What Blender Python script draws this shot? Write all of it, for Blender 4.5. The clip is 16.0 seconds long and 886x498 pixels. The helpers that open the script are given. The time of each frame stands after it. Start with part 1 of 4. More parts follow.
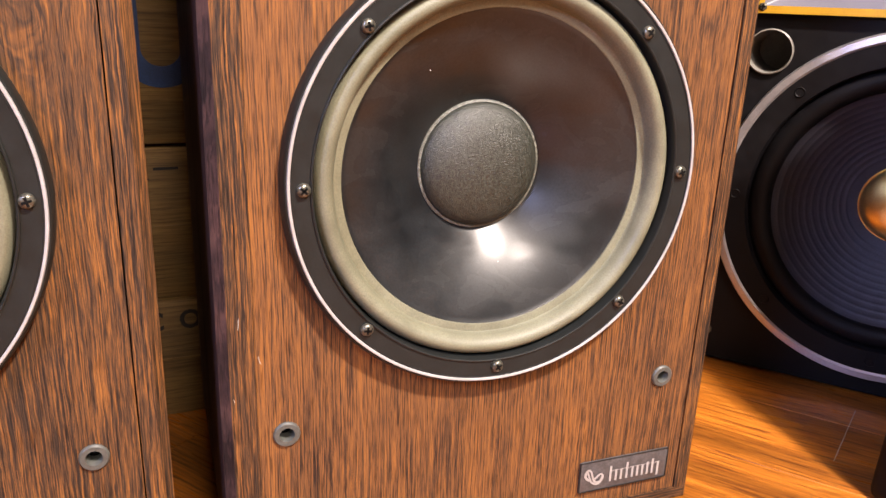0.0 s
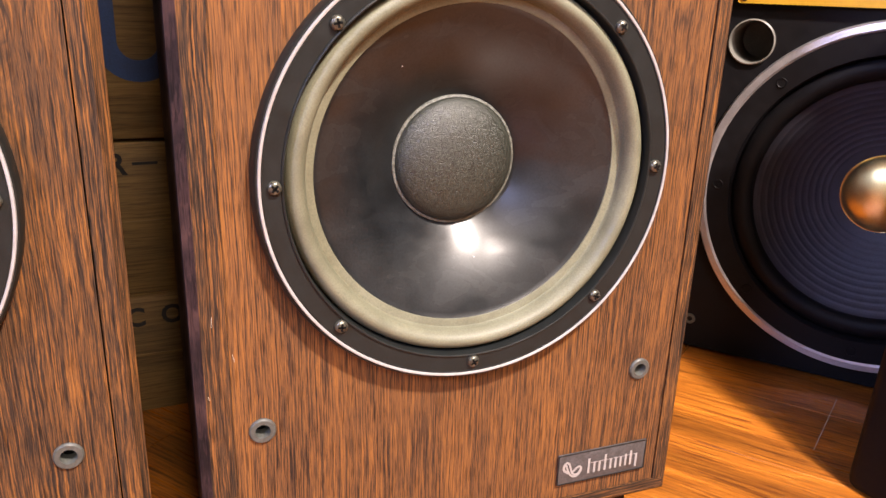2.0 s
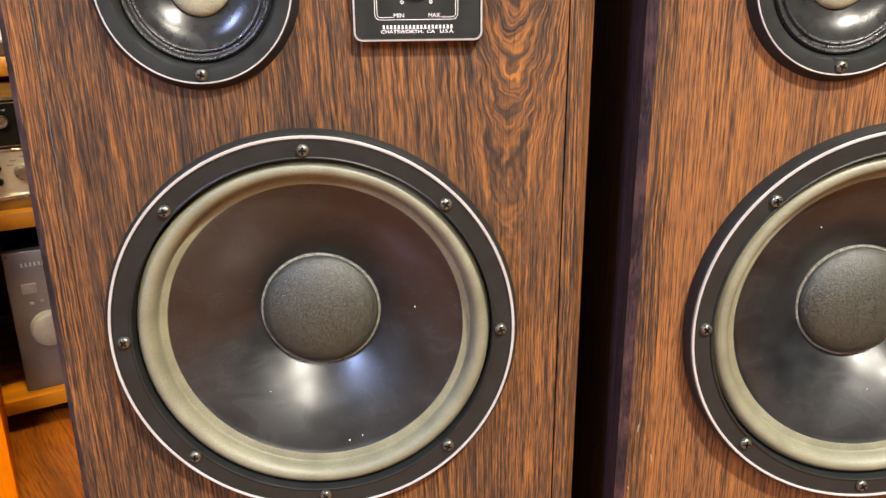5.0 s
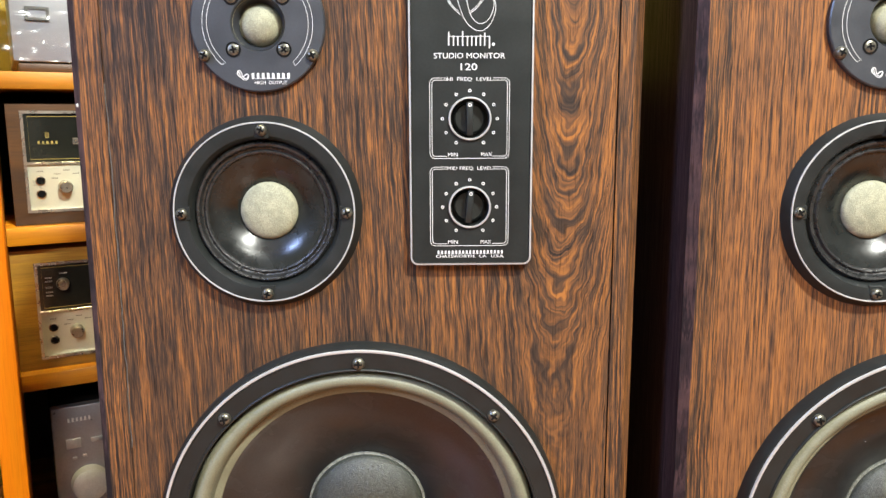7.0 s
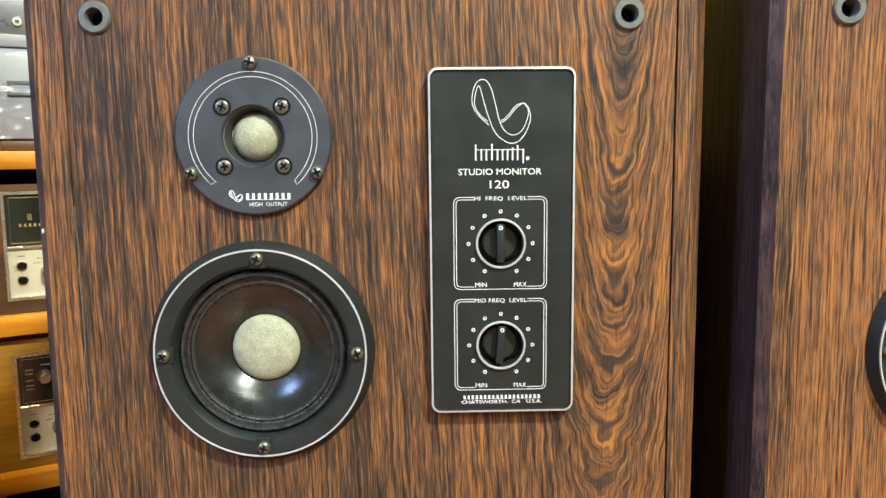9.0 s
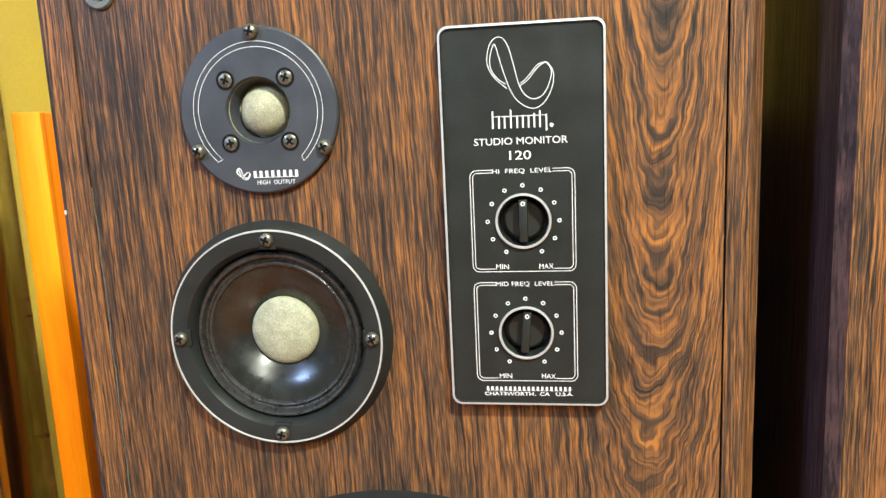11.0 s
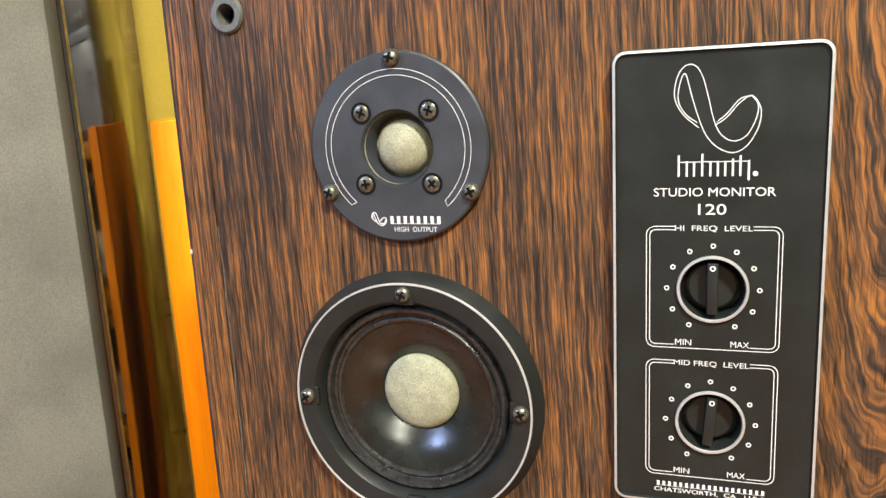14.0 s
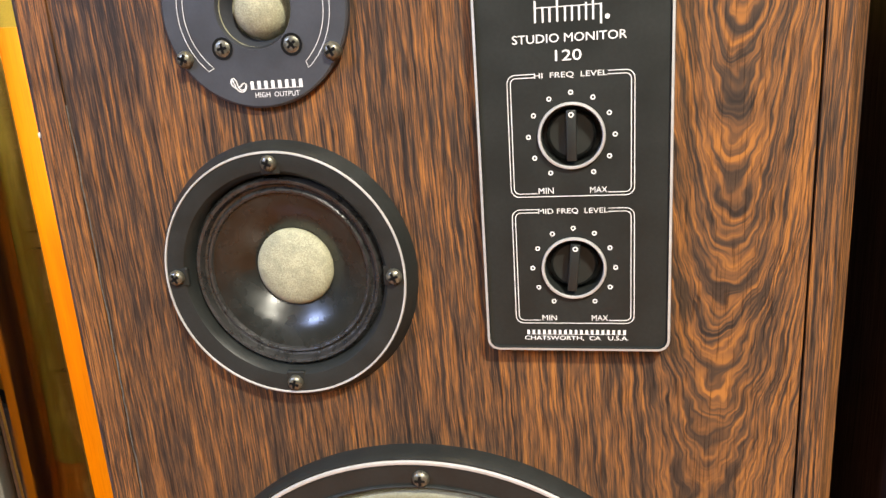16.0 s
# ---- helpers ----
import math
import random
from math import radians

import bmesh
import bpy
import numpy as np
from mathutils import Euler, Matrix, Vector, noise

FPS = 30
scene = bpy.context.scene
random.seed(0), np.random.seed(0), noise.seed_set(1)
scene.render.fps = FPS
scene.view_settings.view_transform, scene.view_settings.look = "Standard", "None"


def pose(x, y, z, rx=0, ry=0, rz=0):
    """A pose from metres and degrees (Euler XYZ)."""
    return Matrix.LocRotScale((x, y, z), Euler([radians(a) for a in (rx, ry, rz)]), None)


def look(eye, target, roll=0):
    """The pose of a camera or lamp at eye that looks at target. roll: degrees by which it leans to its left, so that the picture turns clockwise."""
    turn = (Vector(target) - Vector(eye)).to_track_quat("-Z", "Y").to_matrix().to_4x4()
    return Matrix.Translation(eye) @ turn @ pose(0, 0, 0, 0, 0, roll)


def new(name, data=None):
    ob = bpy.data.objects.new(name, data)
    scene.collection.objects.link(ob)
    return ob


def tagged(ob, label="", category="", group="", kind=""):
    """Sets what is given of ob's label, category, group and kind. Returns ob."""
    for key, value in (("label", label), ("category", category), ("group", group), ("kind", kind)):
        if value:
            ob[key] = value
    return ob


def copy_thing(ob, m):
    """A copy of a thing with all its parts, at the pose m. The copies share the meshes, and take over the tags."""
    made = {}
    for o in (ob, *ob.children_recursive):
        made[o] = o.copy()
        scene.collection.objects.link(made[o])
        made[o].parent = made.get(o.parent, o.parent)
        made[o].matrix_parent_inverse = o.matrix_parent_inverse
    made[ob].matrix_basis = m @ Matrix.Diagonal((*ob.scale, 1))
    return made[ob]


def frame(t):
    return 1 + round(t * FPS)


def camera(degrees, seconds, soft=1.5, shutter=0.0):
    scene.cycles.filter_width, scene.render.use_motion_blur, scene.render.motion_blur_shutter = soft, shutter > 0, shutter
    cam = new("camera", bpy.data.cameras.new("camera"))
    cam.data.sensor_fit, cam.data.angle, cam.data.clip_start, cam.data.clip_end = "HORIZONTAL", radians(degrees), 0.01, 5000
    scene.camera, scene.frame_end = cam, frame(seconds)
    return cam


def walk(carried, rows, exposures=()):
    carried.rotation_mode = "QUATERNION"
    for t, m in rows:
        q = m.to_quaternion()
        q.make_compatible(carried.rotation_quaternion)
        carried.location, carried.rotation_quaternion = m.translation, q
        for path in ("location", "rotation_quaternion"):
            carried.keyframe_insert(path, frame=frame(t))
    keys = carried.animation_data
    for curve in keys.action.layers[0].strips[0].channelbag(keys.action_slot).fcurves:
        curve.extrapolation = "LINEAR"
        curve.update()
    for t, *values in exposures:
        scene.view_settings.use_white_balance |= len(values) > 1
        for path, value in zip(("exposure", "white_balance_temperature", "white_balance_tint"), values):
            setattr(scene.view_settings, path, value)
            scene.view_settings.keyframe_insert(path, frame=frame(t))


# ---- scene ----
cam = camera(59.9, 16.0, soft=1.5)
PATH = [
    (0, (0.039, -0.006, 0.485), (0.797, 1.739, -0.133), 2.1),
    (0.5, (0.054, -0.009, 0.472), (0.787, 1.717, -0.223), 2.5),
    (1, (0.062, -0.009, 0.463), (0.791, 1.704, -0.269), 2.7),
    (1.5, (0.055, -0.010, 0.478), (0.798, 1.702, -0.240), 2.5),
    (2, (0.053, -0.010, 0.491), (0.821, 1.719, -0.156), 1.9),
    (2.5, (0.049, -0.011, 0.502), (0.809, 1.740, -0.095), 1.5),
    (3, (0.041, -0.014, 0.511), (0.732, 1.771, -0.068), 1.2),
    (3.5, (0.013, -0.021, 0.542), (0.548, 1.815, -0.041), 0.5),
    (4, (-0.037, -0.035, 0.579), (0.329, 1.840, -0.016), -0.2),
    (4.5, (-0.071, -0.052, 0.610), (0.135, 1.839, -0.008), -0.8),
    (4.7, (-0.081, -0.060, 0.610), (0.076, 1.833, -0.015), -0.9),
    (6.8, (-0.107, -0.077, 0.684), (-0.064, 1.888, 0.314), -0.3),
    (7, (-0.107, -0.073, 0.693), (-0.059, 1.898, 0.358), -0.2),
    (7.5, (-0.110, -0.058, 0.710), (-0.049, 1.923, 0.439), -0.1),
    (8, (-0.118, -0.037, 0.726), (-0.047, 1.947, 0.490), -0.2),
    (8.5, (-0.117, -0.002, 0.736), (-0.047, 1.983, 0.507), -0.4),
    (9, (-0.120, 0.019, 0.749), (-0.075, 2.003, 0.501), -0.6),
    (9.2, (-0.118, 0.027, 0.756), (-0.090, 2.010, 0.497), -0.6),
    (11.3, (-0.033, 0.087, 0.755), (-0.415, 2.015, 0.385), -3.1),
    (11.5, (-0.021, 0.109, 0.760), (-0.448, 2.025, 0.378), -3.4),
    (12, (-0.013, 0.149, 0.773), (-0.517, 2.041, 0.369), -3.9),
    (12.5, (-0.027, 0.168, 0.785), (-0.605, 2.038, 0.373), -4.0),
    (13, (-0.064, 0.161, 0.790), (-0.651, 2.031, 0.393), -3.3),
    (13.5, (-0.074, 0.150, 0.794), (-0.716, 2.000, 0.388), -3.1),
    (14, (-0.080, 0.134, 0.786), (-0.709, 1.991, 0.389), -2.9),
    (14.5, (-0.077, 0.114, 0.776), (-0.661, 1.982, 0.363), -3.0),
    (15, (-0.075, 0.108, 0.759), (-0.599, 1.985, 0.313), -3.4),
    (15.5, (-0.073, 0.114, 0.749), (-0.525, 1.997, 0.248), -3.7),
    (16, (-0.066, 0.129, 0.743), (-0.439, 2.017, 0.201), -3.8),
]
# the picture's tint drifts from reddish to neutral as the camera rises
EXPOSURES = [(0.0, 0.58, 7300, 20), (1.2, 0.54, 7000, 16), (2.5, 0.54, 7350, 22), (3.5, 0.54, 7300, 20), (4.5, 0.52, 7250, 12), (7.0, 0.38, 6450, 2), (9.0, 0.35, 6450, -9), (11.5, 0.48, 6750, -6), (12.5, 0.56, 6900, -5), (14.5, 0.20, 7050, 1), (16.0, 0.34, 7250, 4)]
walk(cam, [(t, look(eye, target, roll)) for t, eye, target, roll in PATH], EXPOSURES)

# ---- world and lights ----
world = bpy.data.worlds.new("world")
scene.world = world
world.use_nodes = True
world.node_tree.nodes["Background"].inputs[0].default_value = (0.6, 0.55, 0.5, 1)
world.node_tree.nodes["Background"].inputs[1].default_value = 0.006


def area(name, eye, target, sx, sy, watts, colour, spread=180):
    data = bpy.data.lights.new(name, "AREA")
    data.shape, data.size, data.size_y = "RECTANGLE", sx, sy
    data.energy, data.color, data.spread = watts, colour, radians(spread)
    ob = new(name, data)
    ob.matrix_world = look(eye, target)
    return ob


WARM, WHITE, BLUE = (1.0, 0.78, 0.36), (1.0, 0.97, 0.92), (0.40, 0.52, 1.0)
area("ceiling_lamp_right", (0.78, -0.95, 2.42), (0.72, -0.5, 0.0), 0.20, 0.20, 170, WHITE)
area("ceiling_lamp_middle", (0.18, -2.00, 2.42), (0.12, -1.0, 0.0), 0.50, 1.30, 92, WHITE)
area("ceiling_lamp_rack", (-0.40, 0.54, 2.42), (-0.70, 0.95, 0.5), 0.16, 0.16, 4, WARM, 60)
area("screen_glow", (-1.55, -0.75, 1.60), (-0.2, 0.4, 0.5), 0.50, 0.34, 42, BLUE)

# ---- materials ----


def material(name, colour=(0.5, 0.5, 0.5), rough=0.5, metal=0.0, spec=0.5):
    m = bpy.data.materials.new(name)
    m.use_nodes = True
    b = m.node_tree.nodes["Principled BSDF"]
    b.inputs["Base Color"].default_value = (*colour, 1)
    b.inputs["Roughness"].default_value = rough
    b.inputs["Metallic"].default_value = metal
    b.inputs["Specular IOR Level"].default_value = spec
    return m


def node(m, kind, **values):
    n = m.node_tree.nodes.new(kind)
    for key, value in values.items():
        n.inputs[key.replace("_", " ")].default_value = value
    return n


def link(m, a, ao, b, bi):
    m.node_tree.links.new(a.outputs[ao], b.inputs[bi])


def shader(m):
    return m.node_tree.nodes["Principled BSDF"]


def ramp(m, stops):
    n = m.node_tree.nodes.new("ShaderNodeValToRGB")
    e = n.color_ramp.elements
    while len(e) < len(stops):
        e.new(0.5)
    for el, (p, c) in zip(e, stops):
        el.position, el.color = p, (*c, 1)
    return n


def coords(m, scale, random_shift=True):
    """Object coordinates, stretched, each object shifted by its own random amount."""
    tc = m.node_tree.nodes.new("ShaderNodeTexCoord")
    mp = node(m, "ShaderNodeMapping", Scale=scale)
    link(m, tc, "Object", mp, "Vector")
    if random_shift:
        info = m.node_tree.nodes.new("ShaderNodeObjectInfo")
        mul = m.node_tree.nodes.new("ShaderNodeVectorMath")
        mul.operation = "SCALE"
        mul.inputs[0].default_value = (37.0, 19.0, 53.0)
        link(m, info, "Random", mul, "Scale")
        link(m, mul, "Vector", mp, "Location")
    return mp


def bump(m, source, out, strength, distance):
    b = node(m, "ShaderNodeBump", Strength=strength, Distance=distance)
    link(m, source, out, b, "Height")
    link(m, b, "Normal", shader(m), "Normal")
    return b


def mottled(name, colour, rough, scale=60.0, amount=0.25, metal=0.0, bumps=0.0, spec=0.5, fine=600.0):
    """A surface with two scales of variation in its tone and gloss."""
    m = material(name, colour, rough, metal, spec)
    mp = coords(m, (1, 1, 1))
    n1 = node(m, "ShaderNodeTexNoise", Scale=scale, Detail=4.0)
    n2 = node(m, "ShaderNodeTexNoise", Scale=fine, Detail=2.0)
    link(m, mp, 0, n1, "Vector")
    link(m, mp, 0, n2, "Vector")
    mix = m.node_tree.nodes.new("ShaderNodeMath")
    mix.operation = "MULTIPLY"
    link(m, n1, "Fac", mix, 0)
    link(m, n2, "Fac", mix, 1)
    lo = tuple(c * (1 - amount) for c in colour)
    hi = tuple(min(1, c * (1 + amount)) for c in colour)
    r = ramp(m, [(0.12, lo), (0.38, hi)])
    link(m, mix, 0, r, "Fac")
    link(m, r, "Color", shader(m), "Base Color")
    rr = ramp(m, [(0.3, (max(rough - 0.08, 0.02),) * 3), (0.7, (min(rough + 0.08, 1),) * 3)])
    link(m, n1, "Fac", rr, "Fac")
    link(m, rr, "Color", shader(m), "Roughness")
    if bumps:
        bump(m, n2, "Fac", bumps, 0.0006)
    return m


def veneer(name, stops, across=210.0, along=5.0, axis="z", flame=0.030, rough=0.36, pores=0.25, ragged=0.0, detail=3.0):
    """Streaked wood: long noise across the grain, bent by a slower noise into flames."""
    m = material(name, stops[1][1], rough)
    mp = coords(m, (1, 1, 1))
    slow_scale = {"z": (7.0, 7.0, 2.2), "x": (2.2, 7.0, 7.0)}[axis]
    stretch = {"z": (across, across, along), "x": (along, across, across)}[axis]
    s = node(m, "ShaderNodeMapping", Scale=slow_scale)
    link(m, mp, 0, s, "Vector")
    warp = node(m, "ShaderNodeTexNoise", Scale=1.0, Detail=2.0)
    link(m, s, 0, warp, "Vector")
    centred = m.node_tree.nodes.new("ShaderNodeVectorMath")
    centred.operation = "SUBTRACT"
    centred.inputs[1].default_value = (0.5, 0.5, 0.5)
    link(m, warp, "Color", centred, 0)
    scaled = m.node_tree.nodes.new("ShaderNodeVectorMath")
    scaled.operation = "SCALE"
    scaled.inputs["Scale"].default_value = flame
    link(m, centred, 0, scaled, 0)
    js = node(m, "ShaderNodeMapping", Scale={"z": (230.0, 230.0, 34.0), "x": (34.0, 230.0, 230.0)}[axis])
    link(m, mp, 0, js, "Vector")
    jag = node(m, "ShaderNodeTexNoise", Scale=1.0, Detail=2.0)
    link(m, js, 0, jag, "Vector")
    jc = m.node_tree.nodes.new("ShaderNodeVectorMath")
    jc.operation = "SCALE"
    jc.inputs["Scale"].default_value = ragged
    link(m, jag, "Color", jc, 0)
    first = m.node_tree.nodes.new("ShaderNodeVectorMath")
    first.operation = "ADD"
    link(m, mp, 0, first, 0)
    link(m, jc, 0, first, 1)
    add = m.node_tree.nodes.new("ShaderNodeVectorMath")
    add.operation = "ADD"
    link(m, first, 0, add, 0)
    link(m, scaled, 0, add, 1)
    st = node(m, "ShaderNodeMapping", Scale=stretch)
    link(m, add, 0, st, "Vector")
    streak = node(m, "ShaderNodeTexNoise", Scale=1.0, Detail=detail, Roughness=0.62)
    link(m, st, 0, streak, "Vector")
    r = ramp(m, stops)
    link(m, streak, "Fac", r, "Fac")
    # broad lighter and darker bands
    bs = node(m, "ShaderNodeMapping", Scale={"z": (22, 22, 1.2), "x": (1.2, 22, 22)}[axis])
    link(m, add, 0, bs, "Vector")
    band = node(m, "ShaderNodeTexNoise", Scale=1.0, Detail=1.0)
    link(m, bs, 0, band, "Vector")
    br = ramp(m, [(0.35, (0.62, 0.60, 0.62)), (0.65, (1.25, 1.2, 1.1))])
    link(m, band, "Fac", br, "Fac")
    mul = m.node_tree.nodes.new("ShaderNodeMixRGB")
    mul.blend_type = "MULTIPLY"
    mul.inputs[0].default_value = 1.0
    link(m, r, "Color", mul, 1)
    link(m, br, "Color", mul, 2)
    # fine dark pores
    ps = node(m, "ShaderNodeMapping", Scale={"z": (1100, 1100, 30), "x": (30, 1100, 1100)}[axis])
    link(m, mp, 0, ps, "Vector")
    pore = node(m, "ShaderNodeTexNoise", Scale=1.0, Detail=1.0)
    link(m, ps, 0, pore, "Vector")
    pr = ramp(m, [(0.36, (1 - pores,) * 3), (0.5, (1, 1, 1))])
    link(m, pore, "Fac", pr, "Fac")
    mul2 = m.node_tree.nodes.new("ShaderNodeMixRGB")
    mul2.blend_type = "MULTIPLY"
    mul2.inputs[0].default_value = 1.0
    link(m, mul, "Color", mul2, 1)
    link(m, pr, "Color", mul2, 2)
    link(m, mul2, "Color", shader(m), "Base Color")
    rr = ramp(m, [(0.3, (rough + 0.12,) * 3), (0.7, (rough - 0.06,) * 3)])
    link(m, streak, "Fac", rr, "Fac")
    link(m, rr, "Color", shader(m), "Roughness")
    bump(m, pore, "Fac", 0.18, 0.0004)
    return m


def rosewood(name, stops, heart=None, taper=0.095, near=0.006, wavy=0.0065, axis="z", rough=0.44, dense=1.0, light_falloff=0.0, ragged=1.0):
    """Streaky rosewood: rings cut near the tree's heart give nested flames there and straight streaks beside it."""
    m = material(name, stops[1][1], rough, 0.0, 0.16)

    def calc(op, a, b=None, c=None):
        n = m.node_tree.nodes.new("ShaderNodeMath")
        n.operation = op
        for k, q in enumerate((a, b, c)):
            if isinstance(q, float):
                n.inputs[k].default_value = q
            elif q is not None:
                m.node_tree.links.new(q, n.inputs[k])
        return n.outputs[0]

    def soft(source, scale, detail=2.0, roughness=0.5):
        mp = node(m, "ShaderNodeMapping", Scale=scale)
        m.node_tree.links.new(source, mp.inputs["Vector"])
        n = node(m, "ShaderNodeTexNoise", Scale=1.0, Detail=detail, Roughness=roughness)
        link(m, mp, 0, n, "Vector")
        return n.outputs["Fac"]

    base = coords(m, (1, 1, 1), heart is None)
    turned = node(m, "ShaderNodeMapping")
    if axis == "x":
        turned.inputs["Rotation"].default_value = (0, radians(90), 0)
    link(m, base, 0, turned, "Vector")
    here = turned.outputs[0]
    sep = m.node_tree.nodes.new("ShaderNodeSeparateXYZ")
    m.node_tree.links.new(here, sep.inputs[0])
    x, y, z = sep.outputs
    x = calc("ADD", x, y)
    # slow drift and small ragged steps of the grain
    x = calc("ADD", x, calc("MULTIPLY", soft(here, (6.0, 6.0, 2.6)), 0.012))
    x = calc("ADD", x, calc("MULTIPLY", soft(here, (55.0, 55.0, 22.0)), 0.0024 * ragged))
    x = calc("ADD", x, calc("MULTIPLY", soft(here, (420.0, 420.0, 75.0), 2.0), 0.0017 * ragged))
    if heart is not None:
        upper = calc("SMOOTH_MAX", z, 0.50, 0.12)
        depth = calc("ADD", calc("MULTIPLY", calc("SUBTRACT", 0.93, upper), taper), near)
        depth = calc("ADD", depth, calc("MULTIPLY", soft(here, (28.0, 0.0, 24.0), 3.0), wavy))
        off = calc("SUBTRACT", x, heart + 0.0081)
        x = calc("SQRT", calc("ADD", calc("MULTIPLY", off, off), calc("MULTIPLY", depth, depth)))
        x = calc("ADD", x, calc("MULTIPLY", off, 0.32))

    def streaks(across):
        flow = m.node_tree.nodes.new("ShaderNodeCombineXYZ")
        for k, q in enumerate((across, y, z)):
            m.node_tree.links.new(q, flow.inputs[k])
        flow = flow.outputs[0]
        broad = soft(flow, (600.0 * dense, 30.0, 11.0), 1.0)
        fine = soft(flow, (1500.0, 30.0, 24.0), 2.0, 0.6)
        hair = soft(flow, (3000.0, 40.0, 75.0), 1.0)
        total = calc("ADD", calc("ADD", calc("MULTIPLY", broad, 0.36), calc("MULTIPLY", fine, 0.39)), calc("MULTIPLY", hair, 0.25))
        return flow, total

    flow, grain = streaks(x)
    if heart is not None:
        # lower down the cut leaves the heart and the streaks run straight
        low = calc("MINIMUM", calc("MAXIMUM", calc("MULTIPLY_ADD", z, -5.0, 2.75), 0.0), 1.0)
        flow, plain = streaks(off)
        grain = calc("ADD", grain, calc("MULTIPLY", calc("SUBTRACT", plain, grain), low))
        # light fading towards the left, painted in as a darker tone
        grain = calc("ADD", grain, calc("MULTIPLY_ADD", off, light_falloff, 0.13 * light_falloff))
    # broad bands shift the balance between the dark and the orange streaks
    band = soft(flow, (26.0, 5.0, 1.6), 1.0)
    grain = calc("ADD", grain, calc("MULTIPLY_ADD", band, 0.13, -0.065))
    r = ramp(m, stops)
    m.node_tree.links.new(grain, r.inputs["Fac"])
    # short open pores
    pore = soft(here, (1000.0, 1000.0, 42.0), 1.0)
    pr = ramp(m, [(0.33, (0.35, 0.33, 0.33)), (0.45, (1, 1, 1))])
    m.node_tree.links.new(pore, pr.inputs["Fac"])
    mul = m.node_tree.nodes.new("ShaderNodeMixRGB")
    mul.blend_type = "MULTIPLY"
    mul.inputs[0].default_value = 0.8
    link(m, r, "Color", mul, 1)
    link(m, pr, "Color", mul, 2)
    link(m, mul, "Color", shader(m), "Base Color")
    rr = ramp(m, [(0.40, (rough + 0.12,) * 3), (0.60, (rough - 0.04,) * 3)])
    m.node_tree.links.new(grain, rr.inputs["Fac"])
    link(m, rr, "Color", shader(m), "Roughness")
    b = node(m, "ShaderNodeBump", Strength=0.25, Distance=0.0004)
    m.node_tree.links.new(pore, b.inputs["Height"])
    link(m, b, "Normal", shader(m), "Normal")
    return m


FIGURE = [(0.402, (0.0150, 0.0105, 0.0088)), (0.472, (0.039, 0.0235, 0.0155)), (0.532, (0.104, 0.0465, 0.0200)), (0.625, (0.226, 0.090, 0.0245))]
STRAIGHT = [(0.400, (0.018, 0.0115, 0.0092)), (0.455, (0.060, 0.030, 0.017)), (0.510, (0.132, 0.057, 0.023)), (0.61, (0.226, 0.090, 0.026))]
# the same rosewood with dim bluish light put into its colour
SHADED_SIDE = [(0.40, (0.016, 0.011, 0.0115)), (0.47, (0.030, 0.019, 0.0195)), (0.53, (0.052, 0.030, 0.029)), (0.62, (0.085, 0.047, 0.042))]
ROSEWOOD = rosewood("rosewood_veneer", FIGURE, heart=0.168, light_falloff=0.10)
# the second cabinet's veneer is cut from another leaf, straighter and with fewer dark streaks
ROSEWOOD_STRAIGHT = rosewood("straight_rosewood_veneer", STRAIGHT, heart=0.176, taper=0.05, near=0.014, wavy=0.003, dense=1.45, ragged=0.6)
ROSEWOOD_EDGE = rosewood("rosewood_edge", FIGURE, dense=1.3)
ROSEWOOD_CROSS = rosewood("rosewood_cross_edge", FIGURE, axis="x", dense=1.3)
ROSEWOOD_SHADED = rosewood("shaded_rosewood_side", SHADED_SIDE, dense=1.2)
OAK_FLOOR = veneer("floor_board_wood", [(0.33, (0.115, 0.030, 0.006)), (0.44, (0.28, 0.086, 0.012)), (0.56, (0.37, 0.122, 0.017)), (0.72, (0.50, 0.185, 0.030))], across=300.0, along=6.0, axis="x", flame=0.055, ragged=0.003, rough=0.30, pores=0.35)
ORANGE_WOOD = veneer("orange_pine", [(0.30, (0.72, 0.19, 0.003)), (0.45, (0.77, 0.21, 0.003)), (0.58, (0.80, 0.23, 0.004)), (0.75, (0.83, 0.26, 0.008))], across=60.0, along=3.0, flame=0.03, rough=0.55, pores=0.1)
shader(ORANGE_WOOD).inputs["Specular IOR Level"].default_value = 0.15
ORANGE_SHELF = veneer("orange_pine_shelf", [(0.30, (0.43, 0.170, 0.005)), (0.45, (0.48, 0.195, 0.006)), (0.58, (0.52, 0.215, 0.008)), (0.75, (0.57, 0.245, 0.012))], across=60.0, along=3.0, axis="x", flame=0.03, rough=0.4, pores=0.1)
WALNUT = veneer("walnut_case", [(0.30, (0.052, 0.022, 0.0045)), (0.45, (0.060, 0.026, 0.0055)), (0.58, (0.068, 0.030, 0.0065)), (0.75, (0.080, 0.036, 0.008))], across=260.0, along=4.0, axis="x", rough=0.4)
OAK_CASE = veneer("oak_case", [(0.30, (0.32, 0.165, 0.012)), (0.45, (0.36, 0.19, 0.015)), (0.58, (0.39, 0.205, 0.017)), (0.75, (0.43, 0.23, 0.023))], across=160.0, along=4.0, axis="x", rough=0.45)
PLASTIC = mottled("black_plastic", (0.0105, 0.0118, 0.0115), 0.40, 90, 0.12, bumps=0.10, spec=0.26)
PLATE = mottled("slate_black_plate", (0.021, 0.023, 0.028), 0.42, 70, 0.10, bumps=0.05)
PANEL_BLACK = mottled("anodised_black", (0.0095, 0.011, 0.0105), 0.42, 40, 0.15, spec=0.24)
FOAM = mottled("grey_green_foam", (0.126, 0.124, 0.083), 0.52, 40, 0.22, bumps=0.35, spec=0.5, fine=900)
